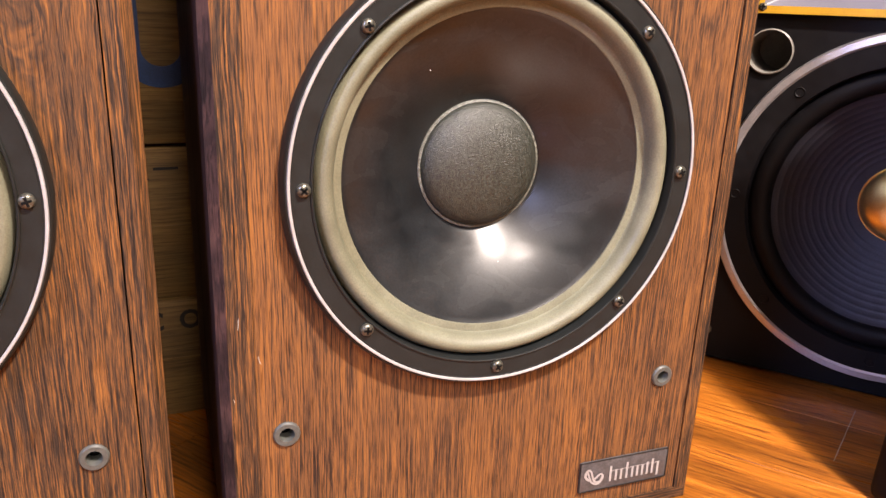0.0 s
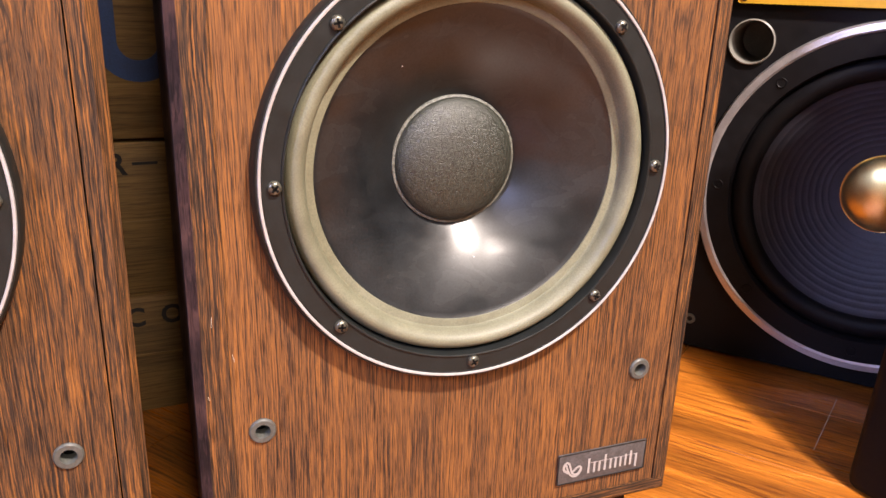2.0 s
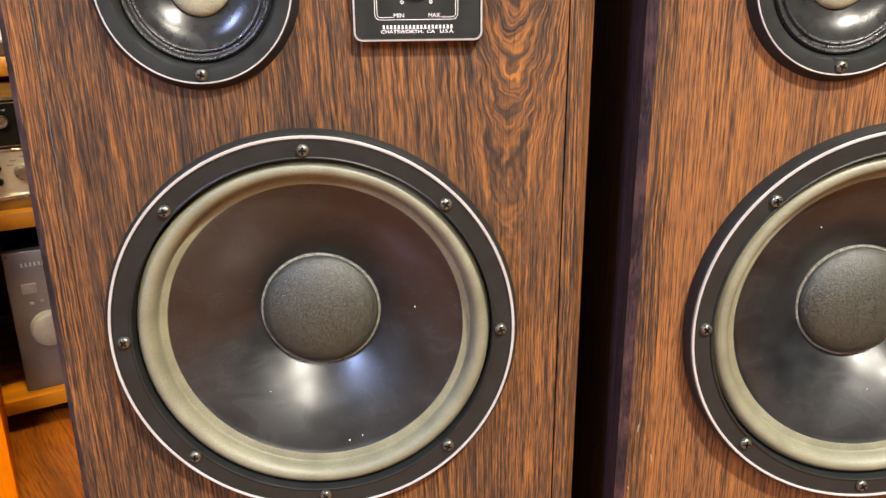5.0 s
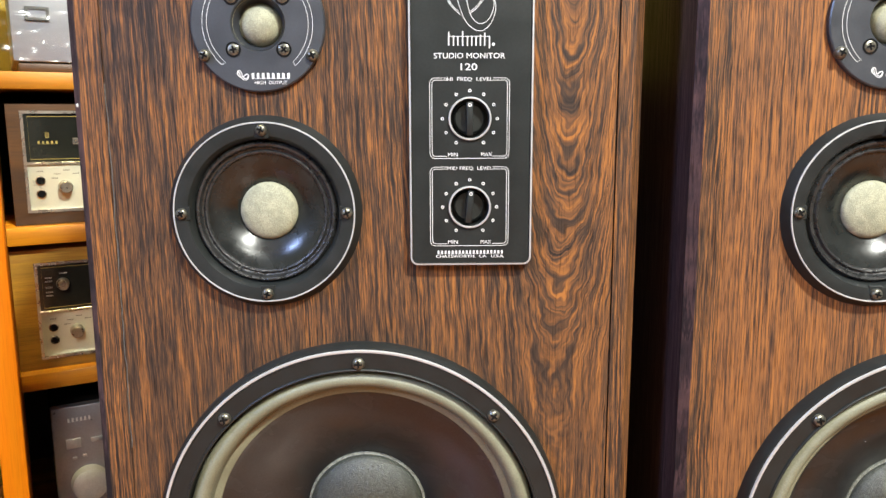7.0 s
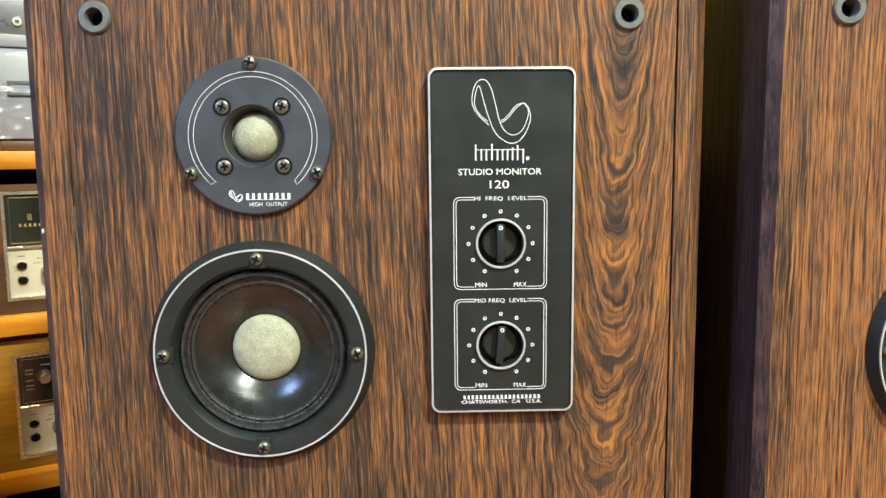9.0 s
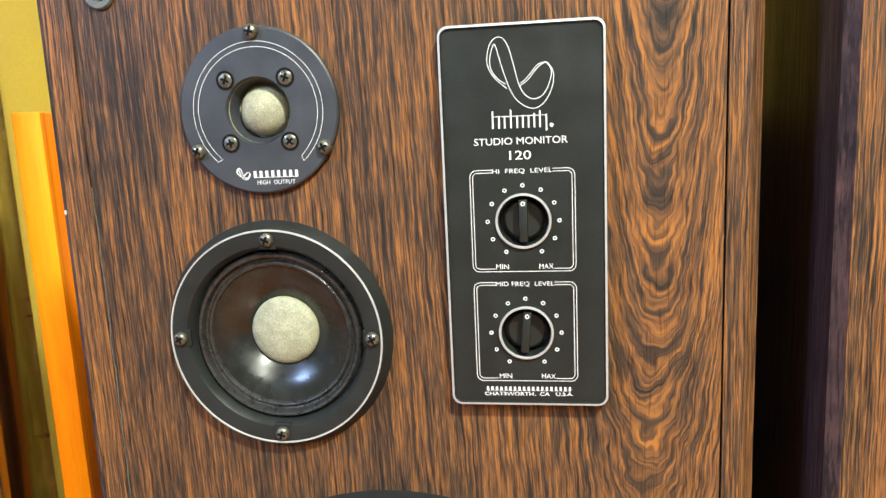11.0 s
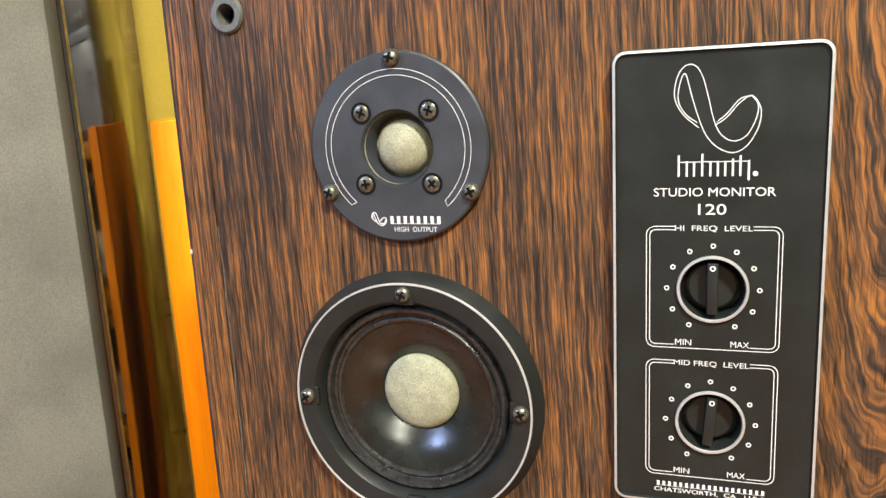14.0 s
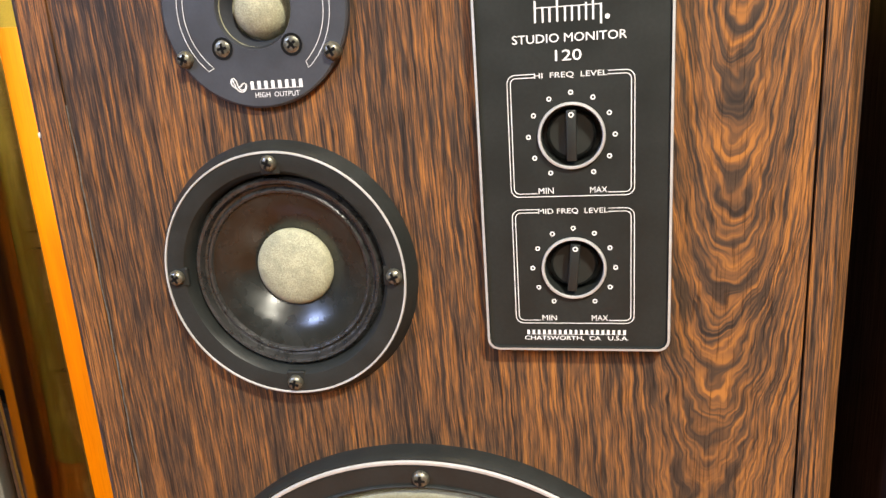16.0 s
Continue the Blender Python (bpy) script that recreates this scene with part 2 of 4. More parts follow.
CONE = mottled("glossy_black_cone", (0.008, 0.009, 0.010), 0.20, 30, 0.5, spec=0.5)
CAP = mottled("black_dust_cap", (0.022, 0.024, 0.018), 0.42, 500, 0.85, bumps=1.0, spec=0.6, fine=1350)
GLUE = mottled("dried_glue_bead", (0.095, 0.097, 0.082), 0.5, 350, 0.6, bumps=0.9, fine=900)
FELT = mottled("dusty_beige_dome", (0.205, 0.20, 0.135), 0.75, 150, 0.3, bumps=0.6, fine=1200)
SILVER = mottled("satin_aluminium_trim", (0.38, 0.38, 0.38), 0.42, 80, 0.10, metal=0.35)
SCREW = mottled("steel_screw", (0.11, 0.105, 0.085), 0.33, 300, 0.4, metal=0.7)
DARK = material("deep_black", (0.004, 0.004, 0.004), 0.7, spec=0.08)
RUBBER = mottled("grey_socket_plastic", (0.060, 0.061, 0.054), 0.5, 200, 0.2, bumps=0.2)
PRINT = material("white_print", (0.50, 0.50, 0.50), 0.5)
BLACK_VINYL = mottled("black_vinyl", (0.0045, 0.004, 0.005), 0.55, 80, 0.3, bumps=0.25, spec=0.14)


# the cones' gloss is cloudy: wiped and dusty in streaks
for links in list(shader(CONE).inputs["Roughness"].links):
    CONE.node_tree.links.remove(links)
shader(CONE).inputs["Specular IOR Level"].default_value = 0.45
shader(CONE).inputs["Coat Weight"].default_value = 0.22
haze = node(CONE, "ShaderNodeTexNoise", Scale=24.0, Detail=5.0, Distortion=0.6)
link(CONE, coords(CONE, (1, 1, 1.6)), 0, haze, "Vector")
for target, low, high in (("Roughness", 0.29, 0.45), ("Coat Roughness", 0.12, 0.30)):
    haze_ramp = ramp(CONE, [(0.38, (low,) * 3), (0.62, (high,) * 3)])
    link(CONE, haze, "Fac", haze_ramp, "Fac")
    link(CONE, haze_ramp, "Color", shader(CONE), target)
SMALL_CONE = mottled("glossy_black_small_cone", (0.007, 0.008, 0.0075), 0.27, 60, 0.4, spec=0.5, bumps=0.04)
RUBBER_ROLL = mottled("black_rubber_roll", (0.014, 0.014, 0.014), 0.30, 200, 0.4, bumps=0.6, fine=900)
RIM = mottled("grey_silver_rim", (0.34, 0.34, 0.34), 0.40, 80, 0.10, metal=0.4)

# ---- mesh helpers ----


def mesh_object(name, bm, mats, parent=None, label="", smooth=None):
    me = bpy.data.meshes.new(name)
    bmesh.ops.recalc_face_normals(bm, faces=bm.faces)
    bm.to_mesh(me)
    bm.free()
    for mt in mats if isinstance(mats, (list, tuple)) else [mats]:
        me.materials.append(mt)
    if smooth is not None:
        me.shade_smooth()
        me.set_sharp_from_angle(angle=radians(smooth))
    ob = new(name, me)
    if parent is not None:
        ob.parent = parent
    if label:
        ob["label"] = label
    return ob


def part(name, bm, mat, parent, label="", smooth=35):
    return mesh_object(name, bm, mat, parent, label, smooth)


def thing(name, label, category, m=Matrix(), group="", kind=""):
    ob = new(name)
    ob.matrix_world = m
    ob.empty_display_size = 0.05
    return tagged(ob, label, category, group, kind)


def add_box(bm, x0, x1, y0, y1, z0, z1, bevel=0.0, segments=2, index=0):
    r = bmesh.ops.create_cube(bm, size=1.0)
    vs = r["verts"]
    for v in vs:
        v.co = Vector(((x0 + x1) / 2 + v.co.x * (x1 - x0), (y0 + y1) / 2 + v.co.y * (y1 - y0), (z0 + z1) / 2 + v.co.z * (z1 - z0)))
    fs = {f for v in vs for f in v.link_faces}
    for f in fs:
        f.material_index = index
    if bevel:
        es = {e for v in vs for e in v.link_edges}
        bmesh.ops.bevel(bm, geom=list(es), offset=bevel, segments=segments, affect="EDGES", profile=0.5)
    return bm


def box(*args, **kw):
    return add_box(bmesh.new(), *args, **kw)


def lathe(profile, segments=96, cx=0.0, cz=0.0, bm=None, index=0, closed=False):
    """Turn (radius, y) pairs round the y axis through (cx, cz)."""
    bm = bm or bmesh.new()
    rings = []
    for r, y in profile:
        if r < 1e-6:
            rings.append([bm.verts.new((cx, y, cz))])
        else:
            rings.append([bm.verts.new((cx + r * math.cos(2 * math.pi * k / segments), y, cz + r * math.sin(2 * math.pi * k / segments))) for k in range(segments)])
    pairs = list(zip(rings, rings[1:])) + ([(rings[-1], rings[0])] if closed else [])
    for a, b in pairs:
        for k in range(segments):
            j = (k + 1) % segments
            if len(a) == 1 and len(b) == 1:
                continue
            if len(a) == 1:
                f = bm.faces.new((a[0], b[k], b[j]))
            elif len(b) == 1:
                f = bm.faces.new((a[k], b[0], a[j]))
            else:
                f = bm.faces.new((a[k], b[k], b[j], a[j]))
            f.material_index = index
    return bm


def rounded(cx, cz, w, h, r, n=6):
    """The outline of a rounded rectangle in the xz plane."""
    pts = []
    for sx, sz, a0 in ((1, 1, 0), (-1, 1, 90), (-1, -1, 180), (1, -1, 270)):
        for k in range(n + 1):
            a = radians(a0 + 90 * k / n)
            pts.append((cx + sx * (w / 2 - r) + r * math.cos(a), cz + sz * (h / 2 - r) + r * math.sin(a)))
    return pts


def ring_points(cx, cz, r, n=64):
    return [(cx + r * math.cos(2 * math.pi * k / n), cz + r * math.sin(2 * math.pi * k / n)) for k in range(n)]


def plate(loops, y0, y1, bm=None, index=0):
    """A plate from y0 (front) to y1 with an outline and holes, given as loops of (x, z)."""
    own = bmesh.new()
    for loop in loops:
        vs = [own.verts.new((x, y0, z)) for x, z in loop]
        for a, b in zip(vs, vs[1:] + vs[:1]):
            own.edges.new((a, b))
    bmesh.ops.triangle_fill(own, use_beauty=True, edges=own.edges[:], normal=(0, -1, 0))
    ext = bmesh.ops.extrude_face_region(own, geom=own.faces[:])
    for g in ext["geom"]:
        if isinstance(g, bmesh.types.BMVert):
            g.co.y = y1
    for f in own.faces:
        f.material_index = index
    if bm is None:
        return own
    me = bpy.data.meshes.new("scratch")
    own.to_mesh(me)
    own.free()
    bm.from_mesh(me)
    bpy.data.meshes.remove(me)
    return bm


def stroke(points, width, y, thick=0.0003, bm=None, closed=False):
    """A flat printed line of a given width along (x, z) points, just proud of y."""
    bm = bm or bmesh.new()
    n = len(points)
    left, right = [], []
    for i, (x, z) in enumerate(points):
        a = points[(i - 1) % n] if closed or i else points[i]
        b = points[(i + 1) % n] if closed or i < n - 1 else points[i]
        t = Vector((b[0] - a[0], b[1] - a[1]))
        t = t.normalized() if t.length else Vector((1, 0))
        nx, nz = -t.y * width / 2, t.x * width / 2
        left.append(bm.verts.new((x + nx, y - thick, z + nz)))
        right.append(bm.verts.new((x - nx, y - thick, z - nz)))
    m = n if closed else n - 1
    for i in range(m):
        j = (i + 1) % n
        bm.faces.new((left[i], left[j], right[j], right[i]))
    return bm


def lettering(text, x, z, height, width, y, parent, mat, name="lettering", bold=0.0, label=""):
    """Words in the built-in font, centred at x with their foot at z, fitted to a width, facing -y."""
    cu = bpy.data.curves.new(name, "FONT")
    cu.body, cu.align_x, cu.size, cu.extrude, cu.offset = text, "CENTER", 1.0, 0.0, bold
    cu.resolution_u = 3
    tmp = new(name, cu)
    bpy.context.view_layer.update()
    me = bpy.data.meshes.new_from_object(tmp.evaluated_get(bpy.context.evaluated_depsgraph_get()))
    bpy.data.objects.remove(tmp)
    bpy.data.curves.remove(cu)
    xs = [v.co.x for v in me.vertices]
    zs = [v.co.y for v in me.vertices]
    w, h = max(xs) - min(xs), max(zs) - min(zs)
    mx, mz = (max(xs) + min(xs)) / 2, min(zs)
    for v in me.vertices:
        v.co = Vector((x + (v.co.x - mx) * width / w, y - 0.0003, z + (v.co.y - mz) * height / h))
    me.materials.clear()
    me.materials.append(mat)
    ob = new(name, me)
    ob.parent = parent
    if label:
        ob["label"] = label
    return ob


def screw_mesh(r, proud, seed=0.0):
    """A domed cross-head screw at the origin, its head towards -y."""
    bm = lathe([(r, 0.002), (r, -proud * 0.3), (r * 0.86, -proud * 0.75), (r * 0.5, -proud), (0, -proud * 1.05)], 20)
    for a in (seed, seed + 90):
        ca, sa = math.cos(radians(a)), math.sin(radians(a))
        w, l = r * 0.17, r * 0.62
        pts = [(-l, -w), (l, -w), (l, w), (-l, w)]
        vs = [bm.verts.new((p * ca - q * sa, -proud * 1.08 - 0.0001, p * sa + q * ca)) for p, q in pts]
        bm.faces.new(vs).material_index = 1
    me = bpy.data.meshes.new("screw")
    bmesh.ops.recalc_face_normals(bm, faces=bm.faces)
    bm.to_mesh(me)
    bm.free()
    me.materials.append(SCREW)
    me.materials.append(DARK)
    me.shade_smooth()
    me.set_sharp_from_angle(angle=radians(50))
    return me


def put_screw(me, parent, x, y, z, turn=0.0):
    ob = new("screw", me)
    ob.parent = parent
    ob.matrix_basis = pose(x, y, z, 0, turn, 0)
    return ob


# ---- the loudspeaker pair ----


def woofer(sp):
    cx, cz = -0.0007, 0.3645
    w = part("woofer", lathe([(0.139, 0.013), (0.139, -0.0095), (0.1394, -0.0122), (0.1402, -0.0126), (0.1410, -0.0122), (0.1413, -0.0112), (0.1530, -0.0120), (0.1532, -0.0125), (0.1575, -0.0118), (0.1592, -0.0085), (0.1598, 0.0005), (0.150, 0.0008)], 160, cx, cz, closed=True), PLASTIC, sp, "black plastic twelve-inch woofer with a foam surround")
    part("trim_ring", lathe([(0.1540, -0.0118), (0.1543, -0.0130), (0.1549, -0.0133), (0.1560, -0.0132), (0.1566, -0.0116)], 160, cx, cz), SILVER, w, "thin bright aluminium ring")
    roll = [(0.1308 + 0.0078 * math.cos(radians(12 * k)), 0.0030 - 0.0122 * math.sin(radians(12 * k))) for k in range(0, 16)]
    prof = [(0.1388, 0.010)] + roll + [(0.1224, 0.0038), (0.1180, 0.0044), (0.1169, 0.0048), (0.1166, 0.0064)]
    part("surround", lathe(prof, 160, cx, cz), FOAM, w, "grey-green foam half roll surround")
    cone = [(0.1172, 0.0054)] + [(0.1170 - 0.0695 * t, 0.0056 + 0.0395 * t - 0.0050 * math.sin(math.pi * t)) for t in [i / 16 for i in range(17)]]
    part("cone", lathe(cone, 160, cx, cz), CONE, w, "glossy black polypropylene cone with dust specks")
    part("cone_collar", lathe([(0.0505, 0.0440), (0.0500, 0.0418), (0.0482, 0.0412), (0.0476, 0.0430)], 96, cx, cz), GLUE, w, "grey bead of dried glue")
    part("dust_cap", lathe([(0.0480, 0.0432)] + [(0.0480 * math.cos(radians(a)), 0.0425 - 0.0165 * math.sin(radians(a))) for a in range(0, 90, 9)] + [(0.0, 0.0425 - 0.0165)], 96, cx, cz), CAP, w, "grainy black dust cap")
    me = screw_mesh(0.0048, 0.0032)
    for k in range(8):
        a = radians(45 * k)
        put_screw(me, w, cx + 0.1455 * math.sin(a), -0.0118, cz + 0.1455 * math.cos(a), 37 * k)


def midrange(sp):
    cx, cz = -0.0675, 0.6245
    w = part("midrange", lathe([(0.0520, 0.012), (0.0522, 0.004), (0.0545, -0.0045), (0.0565, -0.0070), (0.0650, -0.0082), (0.0670, -0.0080), (0.0680, -0.0066), (0.0716, 0.0005), (0.060, 0.0008)], 120, cx, cz, closed=True), PLASTIC, sp, "black midrange driver in a round flange")
    part("trim_ring", lathe([(0.0654, -0.0078), (0.0657, -0.0088), (0.0664, -0.0088), (0.0669, -0.0076)], 120, cx, cz), SILVER, w, "thin bright aluminium ring")
    sur = [(0.0535, 0.0020), (0.0522, -0.0012), (0.0508, -0.0030), (0.0492, -0.0026), (0.0478, 0.0006), (0.0466, 0.0010), (0.0450, -0.0008), (0.0438, -0.0004), (0.0430, 0.0012)]
    part("surround", lathe(sur, 120, cx, cz), RUBBER_ROLL, w, "shiny black rubber surround")
    part("cone", lathe([(0.0432, 0.0008)] + [(0.0432 - 0.0215 * t, 0.0010 + 0.0105 * t - 0.0022 * math.sin(math.pi * t)) for t in [i / 8 for i in range(9)]], 120, cx, cz), SMALL_CONE, w, "glossy black cone")
    part("dust_cap", lathe([(0.0218, 0.0118)] + [(0.0218 * math.cos(radians(a)), 0.0112 - 0.0072 * math.sin(radians(a))) for a in range(0, 90, 10)] + [(0, 0.0040)], 72, cx, cz), FELT, w, "dusty beige felt dust cap")
    me = screw_mesh(0.0042, 0.0028)
    for k in range(4):
        a = radians(90 * k)
        sx, sz = math.sin(a), math.cos(a)
        put_screw(me, w, cx + 0.0605 * sx, -0.0080, cz + 0.0605 * sz, 25 + 41 * k)
        lug = box(-0.0052, 0.0052, -0.0074, 0.0, 0.0545, 0.0590, bevel=0.0006, segments=1)
        bmesh.ops.rotate(lug, verts=lug.verts[:], cent=(0, 0, 0), matrix=Matrix.Rotation(a, 3, "Y"))
        bmesh.ops.translate(lug, verts=lug.verts[:], vec=(cx, 0, cz))
        part("screw_lug", lug, PLASTIC, w)


def loops_mark(cx, cz, w, h, width, y):
    """The maker's looped ribbon mark as plain outline loops."""
    bm = bmesh.new()
    def at(p):
        return [(cx + (u - 0.5) * w, cz + (0.5 - v) * h) for u, v in p]
    def curve(pts, n=6):
        out = []
        for i in range(len(pts) - 1):
            p0, p1, p2, p3 = pts[max(i - 1, 0)], pts[i], pts[i + 1], pts[min(i + 2, len(pts) - 1)]
            for k in range(n):
                t = k / n
                out.append(tuple(0.5 * (2 * b + (c - a) * t + (2 * a - 5 * b + 4 * c - d) * t * t + (3 * b - a - 3 * c + d) * t ** 3) for a, b, c, d in zip(p0, p1, p2, p3)))
        return out + [pts[-1]]
    outer = [(0.29, 0.71), (0.10, 0.55), (0.0, 0.36), (0.03, 0.14), (0.12, 0.02), (0.24, 0.02), (0.33, 0.15), (0.40, 0.38), (0.47, 0.64), (0.56, 0.80), (0.70, 0.87), (0.85, 0.81), (0.95, 0.63), (0.97, 0.48), (0.90, 0.38)]
    inner = [(0.48, 0.69), (0.62, 0.60), (0.76, 0.45), (0.90, 0.38), (1.0, 0.52), (0.98, 0.72), (0.86, 0.92), (0.70, 1.0), (0.52, 0.94), (0.38, 0.80), (0.28, 0.58), (0.20, 0.34), (0.12, 0.10), (0.05, 0.26), (0.05, 0.42), (0.14, 0.56), (0.27, 0.65)]
    third = [(0.50, 0.65), (0.62, 0.56), (0.76, 0.41), (0.90, 0.375)]
    for pts in (outer, inner, third):
        stroke(at(curve(pts)), width, y, bm=bm)
    return bm


def wordmark(cx, z, w, h, y, weight=0.0125):
    """The maker's name as plain upright bars."""
    rows = ((0.03, 0, 1.0), (0.13, 0, 0.72), (0.22, 0, 0.68), (0.32, 0, 1.05), (0.42, 0, 0.70), (0.51, 0, 0.72), (0.60, 0, 0.68), (0.69, 0, 0.80), (0.78, 0, 0.95), (0.88, -0.2, 0.72))
    t = weight * w
    return comb([(cx + (u - 0.5) * w - t, cx + (u - 0.5) * w + t, z + a * h, z + b * h) for u, a, b in rows], z + 0.66 * h, z + 0.70 * h, y)


def comb(columns, m0, m1, y):
    """One connected plate: upright bars (x0, x1, low, high) joined by a thin strip between m0 and m1."""
    bm = bmesh.new()
    last = None
    for x0, x1, low, high in columns:
        levels = [min(low, m0), m0, m1, max(high, m1)]
        a = [bm.verts.new((x0, y - 0.0003, q)) for q in levels]
        b = [bm.verts.new((x1, y - 0.0003, q)) for q in levels]
        for k in range(3):
            if levels[k + 1] - levels[k] > 1e-7:
                bm.faces.new((a[k], b[k], b[k + 1], a[k + 1]))
        if last:
            bm.faces.new((last[1], a[1], a[2], last[2]))
        last = b
    return bm


def bars(cx, z, w, h, y, n):
    """Unlettered writing: a row of small upright bars."""
    pitch = w / n
    return comb([(cx - w / 2 + (k + 0.26) * pitch, cx - w / 2 + (k + 0.74) * pitch, z, z + h) for k in range(n)], z, z + 0.07 * h, y)


def tweeter(sp):
    cx, cz = -0.0675, 0.760
    hole = 0.0190
    w = part("tweeter", lathe([(hole - 0.0035, 0.0075), (hole, -0.0030), (hole + 0.0006, -0.0040), (0.0468, -0.0042), (0.0478, -0.0034), (0.0480, 0.0004), (0.040, 0.0008)], 120, cx, cz, closed=True), PLATE, sp, "slate-black round tweeter plate with white print")
    part("dome_well", lathe([(0.0184, -0.0022), (0.0180, 0.0060), (0.0168, 0.0088), (0.0150, 0.0092)], 64, cx, cz), FELT, w, "pale felt-lined well")
    part("dome", lathe([(0.0152, 0.0094), (0.0146, 0.0082)] + [(0.0144 * math.cos(radians(a)), 0.0078 - 0.0102 * math.sin(radians(a))) for a in range(0, 90, 9)] + [(0, -0.0024)], 64, cx, cz), FELT, w, "dusty grey-beige dome")
    y = -0.0043
    bm = bmesh.new()
    a0, a1 = -49, 229
    outer = [(cx + 0.0391 * math.cos(radians(a)), cz + 0.0391 * math.sin(radians(a))) for a in range(a0, a1 + 1, 3)]
    inner = [(cx + 0.0360 * math.cos(radians(a)), cz + 0.0360 * math.sin(radians(a))) for a in range(a1, a0 - 1, -3)]
    stroke(outer + inner, 0.0003, y, bm=bm, closed=True)
    part("printed_arc", bm, PRINT, w, "white double arc")
    part("printed_mark", loops_mark(cx - 0.0118, cz - 0.0360, 0.0080, 0.0068, 0.0005, y), PRINT, w)
    part("printed_name", bars(cx + 0.0080, cz - 0.0385, 0.029, 0.0040, y, 8), PRINT, w, "maker's word as plain white bars")
    lettering("HIGH  OUTPUT", cx + 0.0080, cz - 0.0425, 0.0025, 0.0232, y, w, PRINT)
    me = screw_mesh(0.0044, 0.0036)
    for k in range(3):
        a = radians(120 * k)
        put_screw(me, w, cx + 0.0443 * math.sin(a), -0.0040, cz + 0.0443 * math.cos(a), 15 + 50 * k)
    small = screw_mesh(0.0041, 0.0008)
    for k in range(4):
        a = radians(45 + 90 * k)
        x, z = cx + 0.0255 * math.sin(a), cz + 0.0255 * math.cos(a)
        part("screw_well", lathe([(0.0055, -0.00440), (0.0034, -0.00440)], 24, x, z), DARK, w)
        put_screw(small, w, x, -0.0042, z, 20 + 31 * k)


K = 1.28e-4


def control_panel(sp, turns=(0.0, 5.0)):
    cx, cz, w, h = 0.0845, 0.6925, 0.0905, 0.2158
    X = lambda px: cx + (px - 415) * 1.264e-4
    Z = lambda py: 0.792 - 3.449e-4 * (py / 2.8 - 48) - 3.2e-8 * (py / 2.8 - 48) * (py / 2.8 - 335)
    ky = (Z(940), Z(1442))
    kr = 0.0142
    loops = [rounded(cx, cz, w - 0.004, h - 0.004, 0.0045)] + [ring_points(X(408), z, kr, 48) for z in ky]
    p = part("control_panel", plate(loops, -0.0072, -0.0005), PANEL_BLACK, sp, "black anodised level control panel with white print")
    bm = bmesh.new()
    steps = [(w, 0.0060, 0.0004), (w, 0.0060, -0.0070), (w - 0.0008, 0.0058, -0.0086), (w - 0.0032, 0.0048, -0.0088), (w - 0.0044, 0.0042, -0.0070)]
    rows = []
    for ww, r, y in steps:
        rows.append([bm.verts.new((a, y, b)) for a, b in rounded(cx, cz, ww, h - (w - ww), r)])
    for a, b in zip(rows, rows[1:]):
        for i in range(len(a)):
            j = (i + 1) % len(a)
            f = bm.faces.new((a[i], a[j], b[j], b[i]))
            f.material_index = 1 if a is rows[2] else 0
    part("rim", bm, [PLASTIC, RIM], p, "raised rim with a bright edge")
    y = -0.0073
    part("printed_mark", loops_mark(X(411), Z(286), 276 * K, 302 * K, 0.00040, y), PRINT, p, "white looped ribbon outline")
    part("printed_name", wordmark(X(415), Z(528), 268 * K, 74 * K, y), PRINT, p, "maker's word as plain white bars")
    dot = lathe([(0.0011, y - 0.0003), (0.0, y - 0.0003)], 16, X(540), Z(520))
    part("printed_dot", dot, PRINT, p)
    lettering("STUDIO MONITOR", X(405), Z(600), 30 * K, 400 * K, y, p, PRINT, bold=0.0012)
    lettering("120", X(402), Z(667), 38 * K, 93 * K, y, p, PRINT, bold=0.003)
    for (t, b, name, kz) in ((718, 1165, "HI  FREQ  LEVEL", ky[0]), (1222, 1662, "MID FREQ  LEVEL", ky[1])):
        x0, x1 = X(178), X(635)
        z1, z0 = Z(t - 8), Z(b)
        full = rounded((x0 + x1) / 2, (z0 + z1) / 2, x1 - x0, z1 - z0, 30 * K)
        g = 12 * K
        inn = rounded((x0 + x1) / 2, (z0 + z1) / 2, x1 - x0 - 2 * g, z1 - z0 - 2 * g, 20 * K)
        bm = bmesh.new()
        # corners run 0: top right, 1: top left, 2: bottom left, 3: bottom right
        gap0, gap1 = X(277), X(540)
        n = 7
        stroke([(gap0, full[n][1])] + full[n:2 * n] + full[2 * n:3 * n] + full[3 * n:] + full[:n] + [(gap1, full[0 + n - 1][1])], 0.00038, y, bm=bm)
        stroke([(gap0, inn[n][1])] + inn[n:2 * n] + inn[2 * n:3 * n] + [(gap0, inn[3 * n - 1][1])], 0.00038, y, bm=bm)
        stroke([(gap1, inn[3 * n][1])] + inn[3 * n:] + inn[:n] + [(gap1, inn[n - 1][1])], 0.00038, y, bm=bm)
        part("printed_frame", bm, PRINT, p, "white double-line frame")
        lettering(name, X(408), Z(t + 12), 23 * K, 258 * K, y, p, PRINT)
        lettering("MIN", X(310), Z(b - 11), 22 * K, 56 * K, y, p, PRINT)
        lettering("MAX", X(505), Z(b - 11), 22 * K, 62 * K, y, p, PRINT)
        for k in range(-5, 6):
            a = radians(30 * k)
            part("scale_dot", lathe([(0.00118, y - 0.0002), (0.00062, y - 0.0002)], 14, X(408) + 156 * K * math.sin(a), kz + 156 * K * math.cos(a)), PRINT, p)
